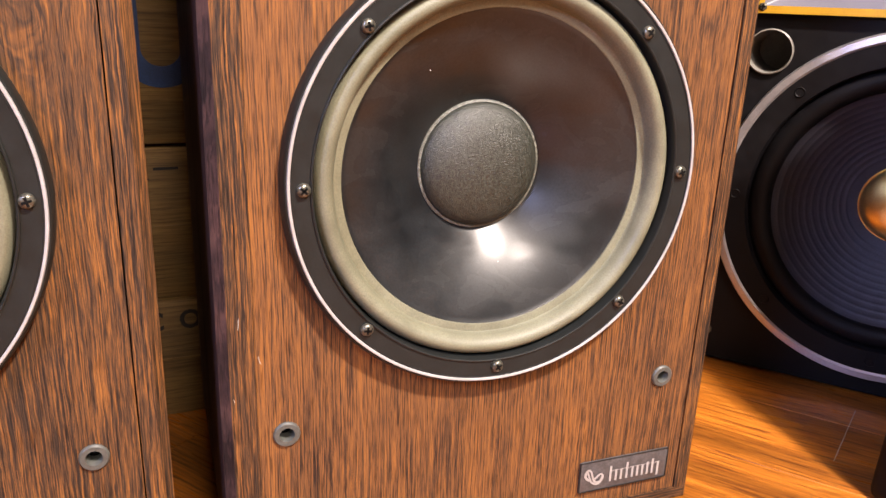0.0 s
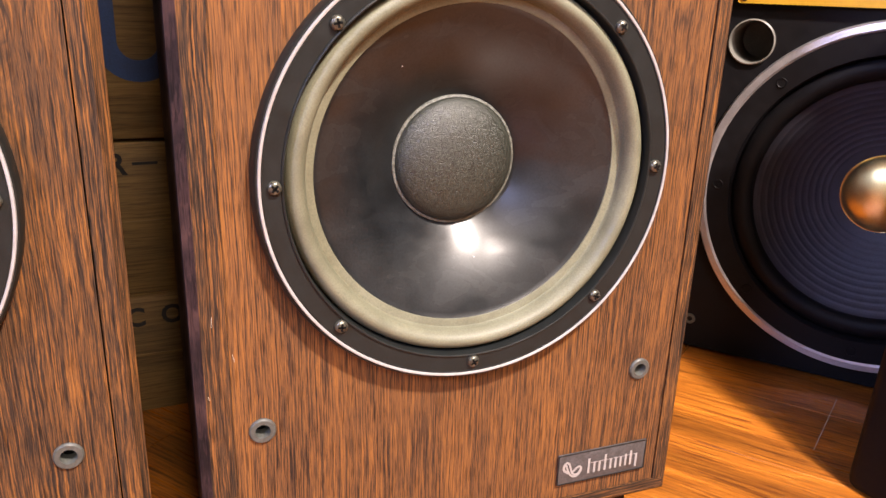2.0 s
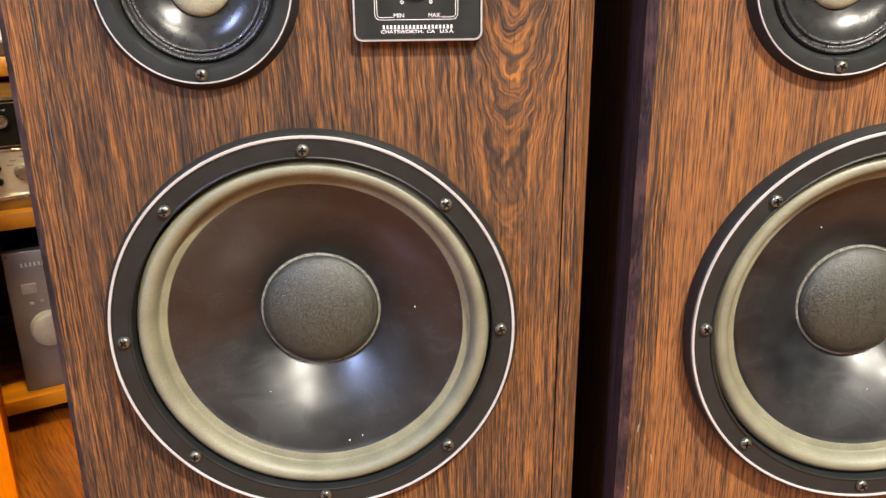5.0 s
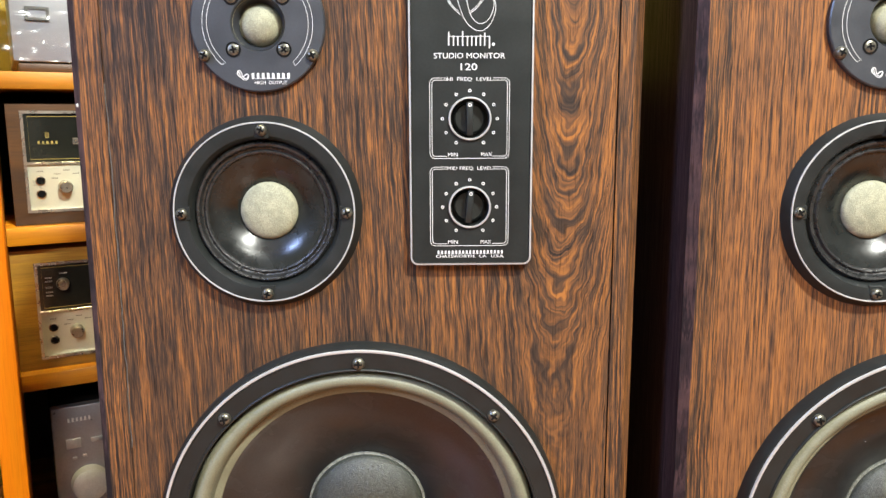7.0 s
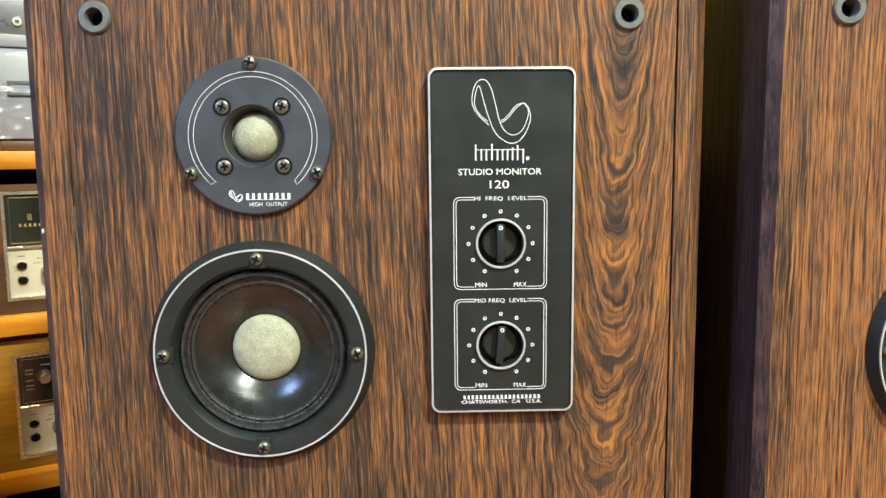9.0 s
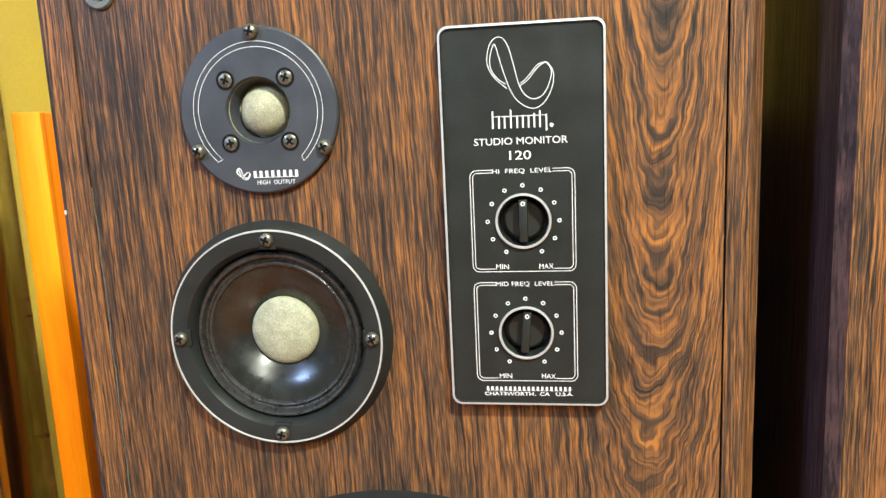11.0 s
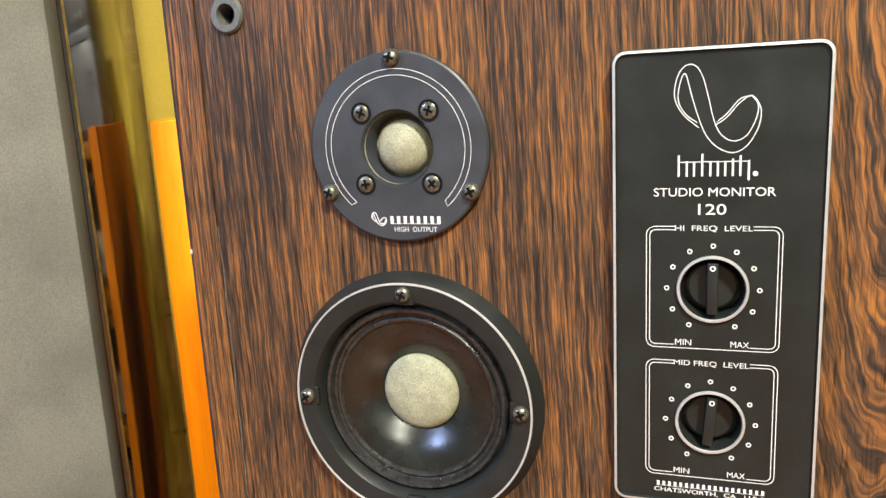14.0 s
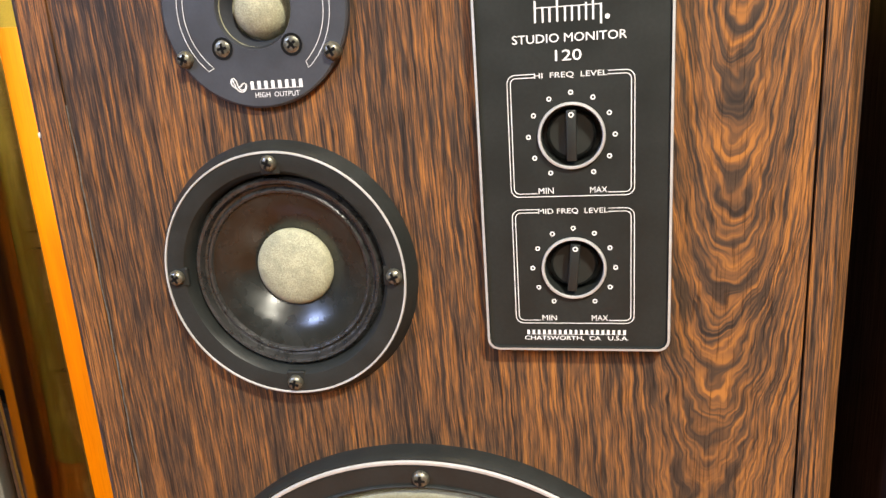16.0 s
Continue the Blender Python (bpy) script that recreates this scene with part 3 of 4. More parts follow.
    part("printed_maker_line", bars(X(412), Z(1708), 390 * K, 19 * K, y, 19), PRINT, p, "maker's line as plain white bars")
    lettering("CHATSWORTH,  CA   U.S.A.", X(412), Z(1733), 20 * K, 400 * K, y, p, PRINT, bold=0.01)
    for kz, turn in zip(ky, turns):
        kx = X(408)
        k = part("knob_well", lathe([(0.0157, -0.0070), (0.0156, -0.0086), (0.0146, -0.0090), (0.0141, -0.0082), (0.0140, 0.0060), (0.0, 0.0062)], 64, kx, kz), [PLASTIC], p, "sunken round well")
        part("well_ring", lathe([(0.0157, -0.0084), (0.0154, -0.0092), (0.0145, -0.0093), (0.0141, -0.0086)], 64, kx, kz), RIM, p, "bright grey ring")
        kb = lathe([(0.0118, 0.0060), (0.0114, -0.0005), (0.0102, -0.0015), (0.0, -0.0015)], 40)
        add_box(kb, -0.0024, 0.0024, -0.0085, -0.0010, -0.0120, 0.0120, bevel=0.0007, segments=2)
        knob = part("knob", kb, PLASTIC, p, "black pointer knob turned upright")
        knob.matrix_basis = pose(kx, 0, kz, 0, turn, 0)
        m = part("knob_mark", lathe([(0.0013, -0.0088), (0.0007, -0.0088)], 16, 0, 0.0098), PRINT, p)
        m.matrix_basis = pose(kx, 0, kz, 0, turn, 0)


SOCKETS = ((-0.160, 0.1808), (0.163, 0.1808), (-0.160, 0.832), (0.163, 0.832))


def loudspeaker(m):
    sp = thing("floor_loudspeaker", "rosewood-veneered three-way loudspeaker without its grille, on a black plinth", "loudspeaker", m, group="loudspeaker pair")
    x0, x1, z0, z1, t, depth = -0.2048, 0.212, 0.044, 0.885, 0.0185, 0.33
    mid, wide = 0.0065, 0.374
    bm = plate([[(x0, z0), (x1, z0), (x1, z1), (x0, z1)], rounded(mid, (z0 + z1) / 2 + 0.001, wide, z1 - z0 - 2 * t + 0.004, 0.0008, 2)], -0.0010, depth)
    bm.normal_update()
    front = [e for e in bm.edges if all(v.co.y < -0.0005 for v in e.verts) and len(e.link_faces) == 2 and abs(e.link_faces[0].normal.dot(e.link_faces[1].normal)) < 0.5]
    outer = [e for e in front if all(v.co.x < x0 + 0.001 or v.co.x > x1 - 0.001 or v.co.z < z0 + 0.001 or v.co.z > z1 - 0.001 for v in e.verts)]
    bmesh.ops.bevel(bm, geom=outer, offset=0.0069, segments=1, affect="EDGES", clamp_overlap=False)
    bm.normal_update()
    # left side and its chamfer take the veneer with shade painted in
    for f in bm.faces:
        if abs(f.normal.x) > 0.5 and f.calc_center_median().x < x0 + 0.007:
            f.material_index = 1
    part("cabinet", bm, [ROSEWOOD_EDGE, ROSEWOOD_SHADED], sp, "dark rosewood cabinet shell with worn edges, left side coloured as in shade")
    for a, b in ((z0 + 0.0074, z0 + t - 0.0012), (z1 - t + 0.0034, z1 - 0.0074)):
        part("edge_veneer", box(x0 + 0.0076, x1 - 0.0076, -0.0014, -0.0008, a, b), ROSEWOOD_CROSS, sp, "edge veneer with grain running across")
    part("back_board", box(x0 + t, x1 - t, depth - 0.014, depth - 0.001, z0 + t, z1 - t), BLACK_VINYL, sp)
    g = 0.0007
    loops = [rounded(mid - 0.0004, (z0 + z1) / 2 + 0.001, wide - 2 * g, z1 - z0 - 2 * t + 0.004 - 2 * g, 0.0008, 2),
             ring_points(0, 0.362, 0.146, 96), ring_points(-0.0675, 0.6245, 0.056, 64), ring_points(-0.0675, 0.760, 0.0300, 48),
             rounded(0.0845, 0.692, 0.060, 0.170, 0.003, 2)] + [ring_points(x, z, 0.0058, 24) for x, z in SOCKETS]
    part("front_baffle", plate(loops, 0.0, 0.018), ROSEWOOD, sp, "rosewood veneered front with flame grain")
    part("plinth", box(x0 + 0.026, x1 - 0.026, 0.027, depth - 0.03, 0.0, z0 + 0.001, bevel=0.001), BLACK_VINYL, sp, "recessed black plinth")
    woofer(sp)
    midrange(sp)
    tweeter(sp)
    control_panel(sp)
    for x, z in SOCKETS:
        s = part("grille_socket", lathe([(0.0052, 0.012), (0.0052, -0.0016), (0.0056, -0.0024), (0.0088, -0.0024), (0.0098, -0.0012), (0.0099, 0.0004)], 40, x, z), RUBBER, sp, "grey plastic grille socket")
        part("socket_bore", lathe([(0.0053, 0.010), (0.0, 0.0105)], 24, x, z), DARK, s)
    b = part("badge", box(0.090, 0.180, -0.0022, -0.0002, 0.0775, 0.1075, bevel=0.0006), mottled("badge_grey", (0.075, 0.072, 0.074), 0.4, 120, 0.3, metal=0.3), sp, "grey metal badge")
    part("badge_rim", plate([rounded(0.135, 0.0925, 0.090, 0.030, 0.0008, 2), rounded(0.135, 0.0925, 0.0886, 0.0286, 0.0006, 2)], -0.0027, -0.0020), PLASTIC, b)
    part("badge_mark", loops_mark(0.1040, 0.0920, 0.0180, 0.0155, 0.0018, -0.0026), SILVER, b)
    part("badge_name", wordmark(0.1480, 0.0845, 0.058, 0.0155, -0.0026, 0.019), SILVER, b, "maker's word as plain bright bars")
    return sp


left_speaker = loudspeaker(pose(-0.157, 0.500, 0))
right_speaker = copy_thing(left_speaker, pose(0.294, 0.478, 0, 0, 0, -2.7))
for ob in right_speaker.children:
    if ob.name.startswith("front_baffle"):
        ob.data = ob.data.copy()
        ob.data.materials[0] = ROSEWOOD_STRAIGHT

# wear on the left cabinet: a lifted veneer seam and a chipped edge; specks of dust on the cones
WORN = mottled("bare_chipboard", (0.055, 0.048, 0.04), 0.8, 300, 0.4, bumps=0.5)
CHIP = material("bare_white_chip", (0.42, 0.40, 0.36), 0.6)
rng = random.Random(7)
pts, z = [], 0.44
while z < 0.72:
    pts.append((-0.1795 + rng.uniform(-0.0006, 0.0006), z))
    z += rng.uniform(0.004, 0.010)
part("worn_seam", stroke(pts, 0.0009, -0.0001, thick=0.0004), WORN, left_speaker, "grey line of lifted veneer")
bm = bmesh.new()
bmesh.ops.create_icosphere(bm, subdivisions=1, radius=1.0)
for v in bm.verts:
    v.co = Vector((v.co.x * 0.0011, v.co.y * 0.0005, v.co.z * 0.0021)) * rng.uniform(0.5, 1.3) + Vector((-0.2012, 0.0022, 0.703))
part("edge_chip", bm, CHIP, left_speaker, "bare pale chip")
for sp, x, z, l in ((right_speaker, -0.190, 0.275, 0.008), (right_speaker, -0.178, 0.245, 0.006), (right_speaker, -0.196, 0.215, 0.003), (left_speaker, 0.040, 0.755, 0.003)):
    a = rng.uniform(-1, 1)
    part("scratch", stroke([(x + 0.3 * k * l * a / 4, z - k * l / 4) for k in range(5)], 0.00028, -0.0011 if x < -0.181 else -0.0001), CHIP, sp)

for sp, x, y, z, r in ((left_speaker, 0.078, 0.022, 0.372, 0.0006), (left_speaker, 0.020, 0.008, 0.258, 0.0008), (left_speaker, 0.031, 0.0085, 0.262, 0.0006), (left_speaker, -0.045, 0.021, 0.300, 0.0005), (right_speaker, 0.010, 0.020, 0.292, 0.0005), (right_speaker, -0.052, 0.016, 0.438, 0.0005)):
    bm = bmesh.new()
    bmesh.ops.create_icosphere(bm, subdivisions=1, radius=r)
    bmesh.ops.translate(bm, verts=bm.verts[:], vec=(x, y, z))
    part("dust_speck", bm, PRINT, sp)

# ---- room: axes turned from the loudspeakers ----
TURNED = 28.0
ROOM = pose(0, 0, 0, 0, 0, 36.0)
WALL_PAINT = mottled("yellow_wall_paint", (0.36, 0.26, 0.025), 0.7, 6, 0.12, bumps=0.1)
GREY_PAINT = mottled("grey_wall_paint", (0.22, 0.235, 0.23), 0.7, 6, 0.12, bumps=0.1)
CEILING_PAINT = mottled("white_ceiling_paint", (0.75, 0.76, 0.78), 0.8, 5, 0.06)


def setting(name, bm, mat, label, m=ROOM):
    ob = mesh_object(name, bm, mat, None, label)
    ob.matrix_world = m
    return tagged(ob, label, "", "", "structure")


U0, U1, V0, V1, HIGH = -2.2, 2.7, -3.0, 1.62, 2.5
setting("wall_north", box(U0, U1, V1, V1 + 0.1, 0, HIGH), WALL_PAINT, "plain yellow painted wall")
setting("wall_south", box(U0, U1, V0 - 0.1, V0, 0, HIGH), GREY_PAINT, "plain grey painted wall")
setting("wall_west", box(U0 - 0.1, U0, V0, V1, 0, HIGH), GREY_PAINT, "plain grey painted wall")
setting("wall_east", box(U1, U1 + 0.1, V0, V1, 0, HIGH), GREY_PAINT, "plain grey painted wall")
setting("ceiling", box(U0, U1, V0, V1, HIGH, HIGH + 0.1), CEILING_PAINT, "plain white ceiling")

# ---- big studio monitor beside the pair ----


def studio_monitor():
    d = Vector((0.609, -0.793, 0))
    ang = math.degrees(math.atan2(d.y, d.x))
    c = thing("studio_monitor", "large black studio loudspeaker with a silver-ringed ribbed woofer and horn", "loudspeaker", pose(0.802, 0.780, 0, 0, 0, ang))
    x0, x1 = -0.085, 0.490
    wx, wz = 0.201, 0.250
    loops = [rounded((x0 + x1) / 2, 0.455, x1 - x0, 0.90, 0.002, 2), ring_points(wx, wz, 0.190, 96), ring_points(0.023, 0.436, 0.0265, 48), rounded(0.205, 0.665, 0.398, 0.353, 0.004, 3)]
    part("baffle", plate(loops, 0.0, 0.02), BLACK_VINYL, c, "black front board")
    body = plate([rounded((x0 + x1) / 2, 0.455, x1 - x0, 0.90, 0.002, 2), rounded((x0 + x1) / 2, 0.455, x1 - x0 - 0.03, 0.87, 0.002, 2)], 0.02, 0.40)
    part("cabinet", body, BLACK_VINYL, c)
    part("back_board", box(x0 + 0.015, x1 - 0.015, 0.385, 0.399, 0.02, 0.89), BLACK_VINYL, c)
    w = part("woofer", lathe([(0.172, 0.02), (0.173, -0.004), (0.1755, -0.008), (0.2015, -0.009), (0.2020, 0.001), (0.19, 0.002)], 128, wx, wz, closed=True), BLACK_VINYL, c, "black fifteen-inch woofer")
    part("trim_ring", lathe([(0.2010, 0.001), (0.2015, -0.0095), (0.2040, -0.0115), (0.2115, -0.0105), (0.2135, -0.006), (0.2138, 0.001)], 128, wx, wz), mottled("satin_silver_ring", (0.50, 0.47, 0.49), 0.38, 50, 0.1, metal=0.75), w, "broad satin silver ring")
    sur = [(0.1735, 0.010)] + [(0.160 + 0.0125 * math.cos(radians(15 * k)), 0.006 - 0.010 * math.sin(radians(15 * k))) for k in range(13)] + [(0.146, 0.008)]
    part("surround", lathe(sur, 128, wx, wz), BLACK_VINYL, w)
    cone = []
    for i in range(97):
        t = i / 96
        rip = 0.0008 * max(0, math.cos(2 * math.pi * t * 13)) if t < 0.86 else 0
        cone.append((0.146 - 0.098 * t, 0.008 + 0.055 * t + 0.008 * math.sin(math.pi * t) - rip))
    part("cone", lathe(cone, 128, wx, wz), mottled("ribbed_paper_cone", (0.030, 0.031, 0.044), 0.52, 60, 0.2, bumps=0.3, spec=0.32), w, "ribbed black paper cone")
    part("dust_cap", lathe([(0.0505, 0.0640), (0.0495, 0.0615), (0.0485, 0.0620)] + [(0.0485 * math.cos(radians(a)), 0.062 - 0.021 * math.sin(radians(a))) for a in range(0, 90, 9)] + [(0, 0.041)], 72, wx, wz), mottled("copper_cap", (0.98, 0.72, 0.30), 0.34, 40, 0.1, metal=1.0), w, "shiny metal dust cap")
    me = screw_mesh(0.005, 0.002)
    for k in range(8):
        a = radians(45 * k)
        part("screw_well", lathe([(0.0062, -0.0090), (0.0055, -0.0098), (0.0045, -0.0090), (0, -0.0088)], 20, wx + 0.1885 * math.sin(a), wz + 0.1885 * math.cos(a)), BLACK_VINYL, w)
    w.matrix_basis = Matrix.Translation((wx + 0.0055, 0, wz)) @ Matrix.Scale(1.045, 4) @ Matrix.Translation((-wx, 0, -wz))
    part("port", lathe([(0.0285, 0.001), (0.0282, -0.004), (0.0268, -0.005), (0.0258, -0.002), (0.0256, 0.10), (0, 0.10)], 64, 0.023, 0.436), [mottled("port_tube", (0.15, 0.14, 0.125), 0.45, 60, 0.2)], c, "round pale-rimmed port tube")
    part("grille_socket", lathe([(0.0035, 0.004), (0.004, -0.002), (0.0075, -0.002), (0.008, 0.001)], 24, -0.003, 0.046), RUBBER, c)
    HORN = mottled("pale_horn_plastic", (0.115, 0.112, 0.140), 0.35, 30, 0.08)
    YELLOW = mottled("yellow_flange_paint", (0.46, 0.25, 0.02), 0.45, 60, 0.1)
    h = part("horn", plate([rounded(0.205, 0.665, 0.41, 0.365, 0.004, 3), rounded(0.205, 0.665, 0.391, 0.347, 0.003, 3)], -0.010, 0.002), YELLOW, c, "wide horn with a yellow flange and pale vanes")
    bm = bmesh.new()
    rows = []
    for k in range(9):
        t = k / 8
        s = (1 - t) ** 1.15
        rows.append([bm.verts.new((a, -0.009 + 0.17 * t, b)) for a, b in rounded(0.205, 0.665, 0.05 + 0.341 * s, 0.16 + 0.187 * s, 0.003, 3)])
    for a, b in zip(rows, rows[1:]):
        for i in range(len(a)):
            j = (i + 1) % len(a)
            bm.faces.new((a[i], a[j], b[j], b[i]))
    part("throat", bm, HORN, h, "pale lilac flared throat")
    for k in range(7):
        x = 0.082 + 0.041 * k
        part("vane", box(x - 0.0014, x + 0.0014, 0.012, 0.13, 0.500, 0.830, bevel=0.0005, segments=1), HORN, h)
    for k in range(7):
        z = 0.527 + 0.046 * k
        part("cross_vane", box(0.018, 0.392, 0.022, 0.12, z - 0.0008, z + 0.0008), HORN, h)
    for x, z in ((0.008, 0.490), (0.402, 0.490)):
        put_screw(me, h, x, -0.010, z)
    return c


studio_monitor()

# ---- black box standing on the floor in front of it ----
bm = box(0.0, 0.34, 0.0, 0.34, 0.0, 0.66, bevel=0.012, segments=3)
for v in bm.verts:
    v.co.y += 0.07 * v.co.z if v.co.y < 0.15 else 0
dark_box = mesh_object("floor_monitor", bm, BLACK_VINYL, None, "", 40)
dark_box.matrix_world = pose(0.734, 0.454, 0, 0, 0, -84)
tagged(dark_box, "black vinyl floor monitor cabinet with rounded edges", "loudspeaker")

# ---- cardboard boxes behind the gap ----
CARD = veneer("brown_cardboard", [(0.30, (0.150, 0.085, 0.026)), (0.45, (0.215, 0.125, 0.040)), (0.58, (0.250, 0.148, 0.048)), (0.75, (0.290, 0.175, 0.060))], across=240.0, along=9.0, axis="x", flame=0.02, ragged=0.004, rough=0.62, pores=0.35)
BLUE_INK = mottled("blue_ink", (0.02, 0.05, 0.14), 0.6, 40, 0.2)
BLACK_INK = material("black_ink", (0.015, 0.013, 0.012), 0.7)


def carton(x0, x1, y0, y1, z0, z1):
    b = thing("carton", "brown cardboard carton with dark printing, behind the loudspeakers", "box", pose((x0 + x1) / 2, y0, z0), group="stacked cartons")
    w, h, d = x1 - x0, z1 - z0, y1 - y0
    part("body", box(-w / 2, w / 2, 0, d, 0, h, bevel=0.003), CARD, b)
    return b


def folded(b, zz):
    """A flap edge across the carton's front."""
    part("flap_edge", box(-0.28, 0.28, -0.0012, 0.0, zz - 0.0012, zz + 0.0008), CARD, b)


low = carton(-0.20, 0.41, 0.864, 1.25, 0.0, 0.146)
middle = carton(-0.19, 0.40, 0.871, 1.25, 0.147, 0.322)
high = carton(-0.20, 0.41, 0.866, 1.25, 0.326, 0.74)
folded(low, 0.074)
folded(middle, 0.086)
lettering("C  O", -0.024, 0.110, 0.024, 0.062, -0.0006, low, BLACK_INK, bold=0.03)
lettering("R", -0.046, 0.140, 0.024, 0.018, -0.0006, middle, BLACK_INK, bold=0.03)
part("printed_dash", box(-0.032, -0.006, -0.0006, 0.0, 0.150, 0.153), BLACK_INK, middle)
part("printed_ring", plate([rounded(-0.015, 0.170, 0.086, 0.220, 0.042, 10), rounded(-0.015, 0.170, 0.040, 0.176, 0.019, 8)], -0.0006, 0.0001), BLUE_INK, high, "large dark blue printed ring")

# ---- shelf rack with amplifiers ----
RACK = Matrix.Translation((-0.666, 1.022, 0)) @ pose(0, 0, 0, 0, 0, TURNED)


def rack():
    r = thing("shelf_rack", "orange pine shelf rack loaded with hi-fi amplifiers", "shelf", RACK)
    part("side_board", box(-0.058, -0.031, -0.232, 0.36, 0.0, 0.773, bevel=0.0015), ORANGE_WOOD, r, "bright orange side board")
    part("side_board", box(0.60, 0.64, -0.05, 0.36, 0.0, 0.781, bevel=0.0015), ORANGE_WOOD, r)
    for z0, z1 in ((0.734, 0.757), (0.521, 0.546), (0.311, 0.335), (0.03, 0.052)):
        part("shelf", box(-0.0305, 0.5995, -0.030, 0.36, z0, z1, bevel=0.0015), ORANGE_SHELF, r)
    part("back_board", box(-0.0305, 0.5995, 0.361, 0.37, 0.0, 0.75), mottled("dark_back", (0.02, 0.013, 0.008), 0.7), r)
    return r


rack()
CHROME = mottled("satin_panel_metal", (0.54, 0.55, 0.43), 0.35, 30, 0.06, metal=0.3)
GLASS_BLACK = mottled("black_dial_glass", (0.012, 0.013, 0.010), 0.15, 30, 0.2)
GOLD = mottled("gold_print", (0.36, 0.27, 0.08), 0.4, 90, 0.1, metal=0.6)
KNOB = mottled("brass_grey_knob", (0.36, 0.32, 0.26), 0.32, 90, 0.2, metal=0.9)


def amplifier(z, tall, left, top, case, label, knobs):
    a = thing("amplifier", label, "amplifier", RACK @ pose(0, 0, z), group="tube amplifiers on the rack")
    x0, x1, z1 = 0.0, 0.360, tall - top
    z0 = z1 - 0.140
    part("case", plate([[(-left, 0.0005), (x1 + left, 0.0005), (x1 + left, tall), (-left, tall)], [(x0 - 0.001, z0 - 0.001), (x1 + 0.001, z0 - 0.001), (x1 + 0.001, z1 + 0.001), (x0 - 0.001, z1 + 0.001)]], -0.010, 0.28), case, a)
    part("face_rim", plate([[(x0 - 0.0008, z0 - 0.0008), (x1 + 0.0008, z0 - 0.0008), (x1 + 0.0008, z1 + 0.0008), (x0 - 0.0008, z1 + 0.0008)], [(x0 + 0.003, z0 + 0.003), (x1 - 0.003, z0 + 0.003), (x1 - 0.003, z1 - 0.003), (x0 + 0.003, z1 - 0.003)]], -0.012, -0.004), BRIGHT, a, "bright metal rim")
    part("faceplate", box(x0, x1, -0.006, 0.0, z0, z1, bevel=0.001), CHROME, a, "satin metal faceplate")
    zs = z0 + 0.068
    part("divider", box(x0 + 0.003, x1 - 0.003, -0.010, -0.005, zs - 0.002, zs + 0.002, bevel=0.0006, segments=1), BRIGHT, a)
    part("dial_window", box(x0 + 0.0032, x1 - 0.0032, -0.0085, -0.0055, zs + 0.0022, z1 - 0.0032), GLASS_BLACK, a, "black glass dial")
    part("gold_line", stroke([(x0 + 0.008, zs + 0.006), (x1 - 0.008, zs + 0.006), (x1 - 0.008, z1 - 0.007), (x0 + 0.008, z1 - 0.007)], 0.0008, -0.0086, closed=True), GOLD, a)
    for zz in (z0 + 0.044, z0 + 0.025):
        part("jack", lathe([(0.0056, -0.005), (0.0054, -0.0085), (0.0040, -0.0090), (0.0036, -0.0075), (0, -0.0075)], 24, 0.018, zz), [DARK], a)
        part("jack_ring", lathe([(0.0066, -0.006), (0.0064, -0.0080), (0.0052, -0.0088)], 24, 0.018, zz), KNOB, a)
    for kx, kz, r in knobs:
        part("knob", lathe([(r, -0.005), (r, -0.010), (r * 0.86, -0.0225), (r * 0.72, -0.024), (0, -0.024)], 32, kx, z0 + kz), KNOB, a, "turned metal knob")
    for xx, zz in ((0.018, 0.056), (0.040, 0.052), (0.052, 0.057), (0.064, 0.052), (0.036, 0.046)):
        part("printed_word", bars(xx, z0 + zz, 0.009, 0.0016, -0.0062, 4), BLACK_INK, a)
    return a, z0


BRIGHT = mottled("polished_rim", (0.42, 0.38, 0.33), 0.28, 60, 0.08, metal=0.85)
a1, f = amplifier(0.5465, 0.168, 0.0175, 0.010, WALNUT, "tube amplifier in a walnut case with black dial", ((0.049, 0.034, 0.0098), (0.12, 0.034, 0.0098), (0.19, 0.034, 0.0098)))
part("printed_name", bars(0.031, f + 0.0950, 0.028, 0.0040, -0.0086, 5), GOLD, a1, "maker's word as plain gold bars")
part("printed_crest", bars(0.031, f + 0.1035, 0.0055, 0.0080, -0.0086, 3), GOLD, a1)
part("pilot_window", box(0.063, 0.086, -0.010, -0.008, f + 0.094, f + 0.103), KNOB, a1)
a2, f = amplifier(0.3355, 0.1755, 0.0295, 0.020, OAK_CASE, "tube amplifier in a golden oak case with black dial", ((0.0345, 0.108, 0.0088), (0.0482, 0.036, 0.0098), (0.12, 0.036, 0.0098), (0.19, 0.036, 0.0098)))
for zz in (0.117, 0.112, 0.103, 0.096, 0.091):
    part("printed_word", bars(0.0165, f + zz, 0.010, 0.0020, -0.0086, 4), PRINT, a2)
part("printed_word", bars(0.036, f + 0.1225, 0.011, 0.0020, -0.0086, 5), PRINT, a2)

receiver = thing("receiver", "dark grey stereo receiver with a large silver knob", "amplifier", RACK @ pose(0, 0, 0.0525))
FRONT = mottled("graphite_front", (0.20, 0.20, 0.23), 0.35, 40, 0.1, metal=0.6)
part("front", box(0.003, 0.40, -0.010, 0.008, 0.0, 0.2195, bevel=0.002), FRONT, receiver)
part("body", box(0.006, 0.396, 0.0085, 0.30, 0.004, 0.215, bevel=0.002), BLACK_VINYL, receiver)
part("volume_knob", lathe([(0.026, -0.009), (0.026, -0.016), (0.0245, -0.028), (0.020, -0.030), (0, -0.0295)], 56, 0.048, 0.0985), SILVER, receiver, "large silver volume knob")
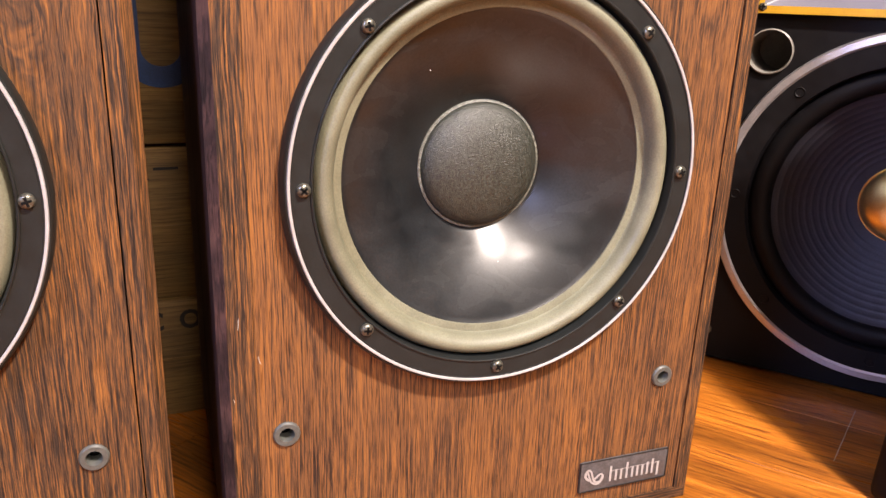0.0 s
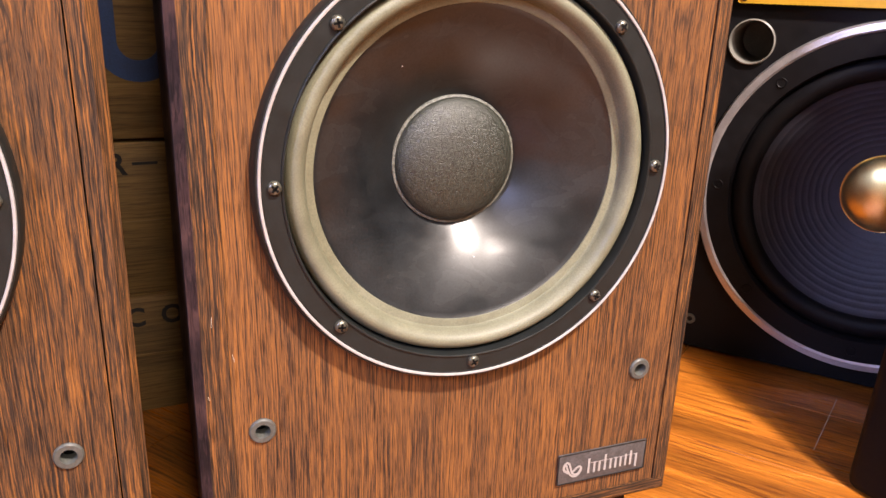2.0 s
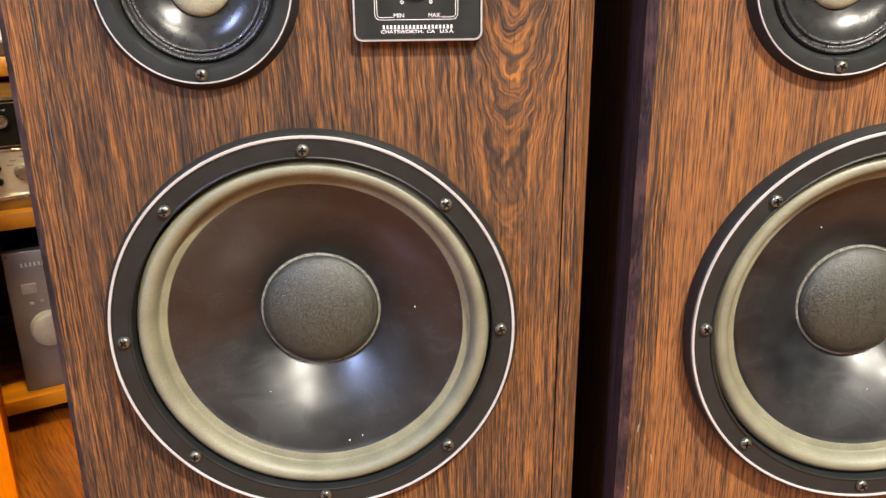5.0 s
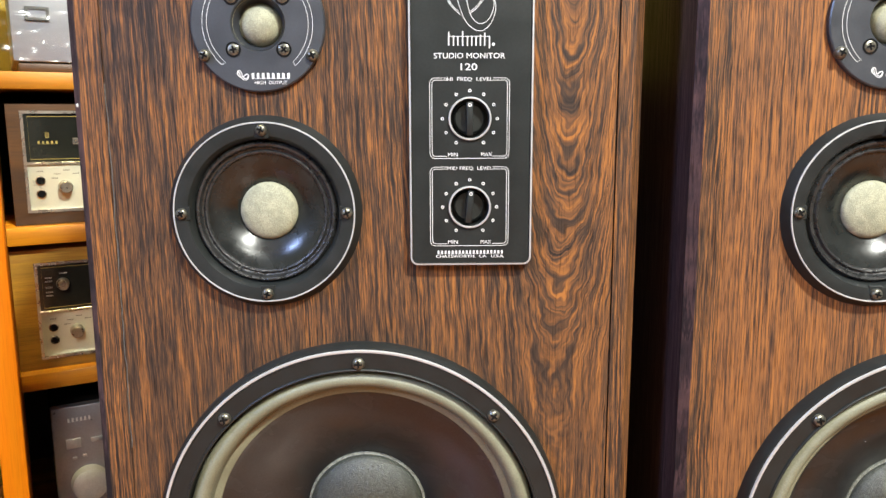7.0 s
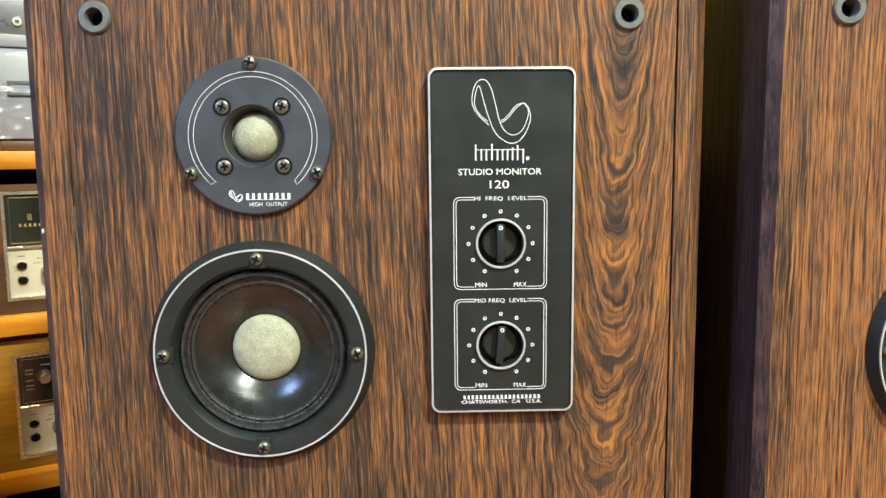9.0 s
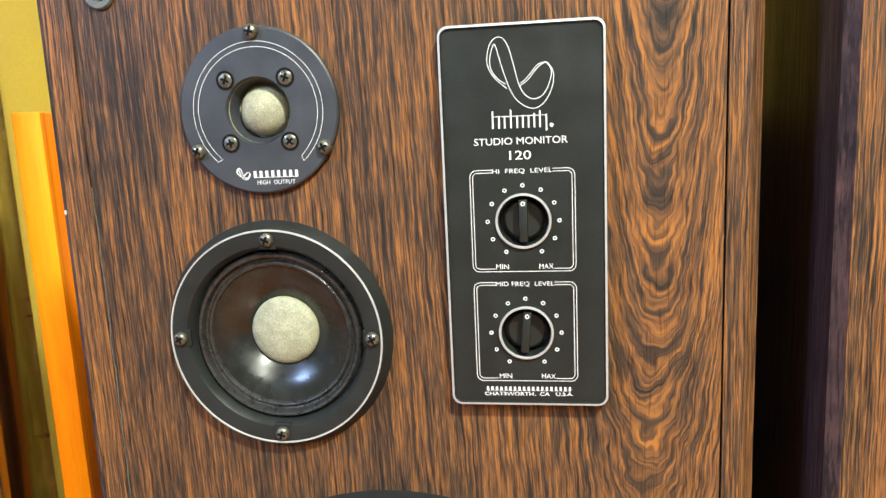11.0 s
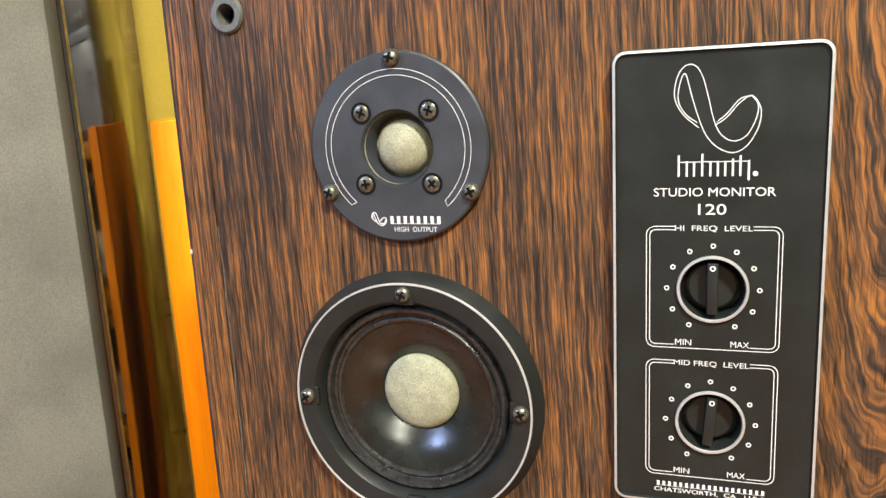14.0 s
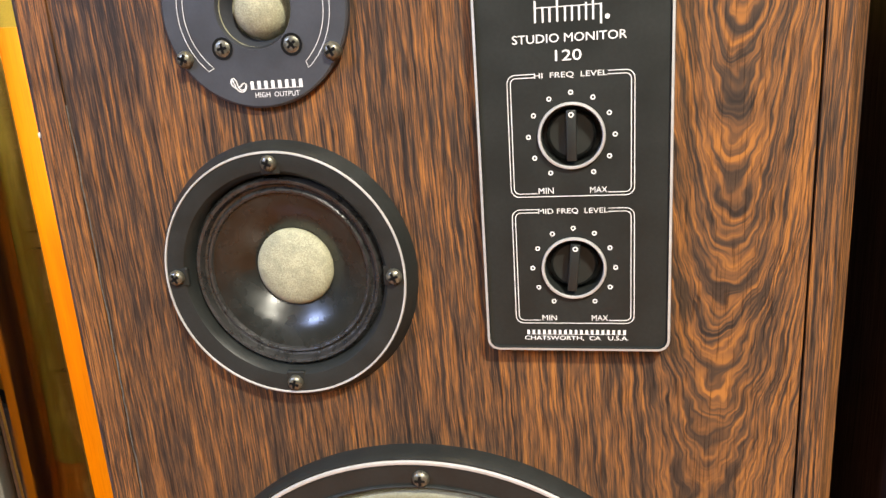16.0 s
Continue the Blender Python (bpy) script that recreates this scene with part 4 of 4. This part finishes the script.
part("printed_name", bars(0.040, 0.196, 0.034, 0.006, -0.0103, 6), PRINT, receiver)
for xx, zz, ww, hh in ((0.020, 0.155, 0.020, 0.015), (0.054, 0.160, 0.016, 0.007), (0.027, 0.137, 0.006, 0.004), (0.041, 0.139, 0.006, 0.004)):
    part("button", box(xx, xx + ww, -0.0125, -0.009, zz, zz + hh, bevel=0.0008), mottled("button_grey", (0.35, 0.35, 0.38), 0.35, 60, 0.1, metal=0.5), receiver)

white_box = thing("wrapped_preamplifier", "pale grey hi-fi unit wrapped in clear plastic on the rack", "hi-fi unit", RACK @ pose(0, 0, 0.7575))
PALE = mottled("pale_grey_paint", (0.19, 0.20, 0.24), 0.4, 30, 0.08)
part("foot", box(0.004, 0.31, 0.003, 0.24, 0.0, 0.013, bevel=0.002), WALNUT, white_box)
part("body", box(-0.002, 0.315, -0.002, 0.25, 0.0145, 0.130, bevel=0.004), PALE, white_box)
part("handle_frame", plate([rounded(0.032, 0.079, 0.030, 0.018, 0.001, 2), rounded(0.032, 0.079, 0.022, 0.011, 0.001, 2)], -0.006, -0.001), mottled("grey_frame", (0.045, 0.045, 0.045), 0.4), white_box)
part("handle_plate", box(0.0212, 0.0428, -0.004, -0.0015, 0.0736, 0.0844), PALE, white_box)
FILM = material("clear_plastic_film", (0.9, 0.9, 0.95), 0.12)
clear = node(FILM, "ShaderNodeBsdfTransparent")
gloss = node(FILM, "ShaderNodeBsdfGlossy", Roughness=0.20)
both = node(FILM, "ShaderNodeMixShader", Fac=0.035)
link(FILM, clear, 0, both, 1)
link(FILM, gloss, 0, both, 2)
link(FILM, both, 0, FILM.node_tree.nodes["Material Output"], "Surface")
bm = bmesh.new()
bmesh.ops.create_grid(bm, x_segments=60, y_segments=26, size=0.5)
for v in bm.verts:
    u, w = v.co.x + 0.5, v.co.y + 0.5
    n1 = noise.noise(Vector((u * 34, w * 9, 1.7)))
    n2 = noise.noise(Vector((u * 46, w * 24, 8.1)))
    loose = max(0.0, 1 - u * 9) * 0.006
    v.co = Vector((-0.014 + 0.325 * u, -0.0065 - abs(n1) * (0.007 + loose) - 0.0035 * abs(n2), 0.0150 + 0.115 * w))
film = part("plastic_wrap", bm, FILM, white_box, "crumpled clear plastic film", smooth=60)
film.visible_shadow = False
upper = thing("grey_tuner", "grey metal hi-fi unit resting on the wrapped unit", "hi-fi unit", RACK @ pose(0, 0, 0.8880))
part("front_strip", box(0.0, 0.32, -0.004, 0.24, 0.0, 0.016, bevel=0.001), PALE, upper)
part("body", box(0.0, 0.32, 0.0, 0.24, 0.0165, 0.09, bevel=0.002), FRONT, upper)
for xx in (0.034, 0.058, 0.085):
    part("jack", lathe([(0.0055, 0.001), (0.0052, -0.004), (0.003, -0.0045), (0.0026, 0.001), (0, 0.001)], 20, xx, 0.032), CHROME, upper)

# ---- cloth-fronted glossy loudspeaker beside the rack ----
LACQUER = mottled("black_lacquer", (0.010, 0.008, 0.007), 0.10, 20, 0.2, spec=0.9)
CLOTH = material("grey_grille_cloth", (0.42, 0.39, 0.33), 0.85)
mp = coords(CLOTH, (1, 1, 1))
weave = node(CLOTH, "ShaderNodeTexNoise", Scale=900.0, Detail=2.0)
stain = node(CLOTH, "ShaderNodeTexNoise", Scale=14.0, Detail=3.0)
link(CLOTH, mp, 0, weave, "Vector")
link(CLOTH, mp, 0, stain, "Vector")
mix = CLOTH.node_tree.nodes.new("ShaderNodeMath")
mix.operation = "MULTIPLY"
link(CLOTH, weave, "Fac", mix, 0)
link(CLOTH, stain, "Fac", mix, 1)
cr = ramp(CLOTH, [(0.12, (0.080, 0.077, 0.064)), (0.38, (0.132, 0.127, 0.108))])
link(CLOTH, mix, 0, cr, "Fac")
link(CLOTH, cr, "Color", shader(CLOTH), "Base Color")
bump(CLOTH, weave, "Fac", 0.6, 0.0008)
side = Vector((-0.51, 0.86, 0)).normalized()
grey = thing("cloth_loudspeaker", "black lacquered loudspeaker with a grey cloth grille and brass edges", "loudspeaker", pose(-0.563, 0.647, 0, 0, 0, math.degrees(math.atan2(-side.x, side.y))))
part("cabinet", box(-0.42, -0.002, 0.010, 0.375, 0.02, 1.25, bevel=0.002), LACQUER, grey, "mirror-gloss black lacquer cabinet")
part("plinth", box(-0.40, -0.02, 0.03, 0.36, 0.0, 0.02), BLACK_VINYL, grey)
part("grille", box(-0.415, -0.005, -0.030, 0.0085, 0.04, 1.24, bevel=0.005), CLOTH, grey, "grey cloth grille")
for yy in (0.0105, 0.3745):
    part("brass_edge", box(-0.0030, -0.0012, yy - 0.0010, yy + 0.0010, 0.02, 1.25), mottled("old_brass", (0.30, 0.20, 0.06), 0.35, 90, 0.2, metal=0.9), grey, "thin brass edge")

# ---- floor boards ----
GAP = mottled("floor_gap_dark", (0.05, 0.02, 0.008), 0.7)
floor = setting("floor", box(U0, U1, V0, V1, -0.1, -0.0035), GAP, "glossy orange-brown laminate floor boards")
rng = random.Random(4)
board_meshes = {}
W = 0.153


def board_mesh(length, wide):
    """A floor board that runs along its x axis."""
    key = (round(length, 3), round(wide, 3))
    if key not in board_meshes:
        bm = box(0.0004, length - 0.0004, 0.0003, wide - 0.0003, -0.0034, 0.0, bevel=0.0005, segments=1)
        me = bpy.data.meshes.new("floor_board")
        bm.to_mesh(me)
        bm.free()
        me.materials.append(OAK_FLOOR)
        board_meshes[key] = me
    return board_meshes[key]


u = U0
row = 0
while u < U1 - 0.01:
    wide = min(W, U1 - u)
    v = V0 - (0.23 + 0.41 * row) % 1.2
    while v < V1:
        a, b = max(v, V0), min(v + 1.2, V1)
        if b - a > 0.02:
            ob = new("floor_board", board_mesh(b - a, wide))
            ob.parent = floor
            ob.matrix_basis = pose(u + wide, a, 0, 0, 0, 90)
        v += 1.2
    u += W
    row += 1

# a pale scratch across the boards
scratch = new("scratch", bpy.data.meshes.new("scratch"))
bm = box(0.0, 0.145, -0.0004, 0.0004, 0.0, 0.0003)
bm.to_mesh(scratch.data)
bm.free()
scratch.data.materials.append(CHIP)
scratch.parent = floor
scratch.matrix_basis = ROOM.inverted() @ pose(0.760, 0.514, 0.0001, 0, 0, 31.2)
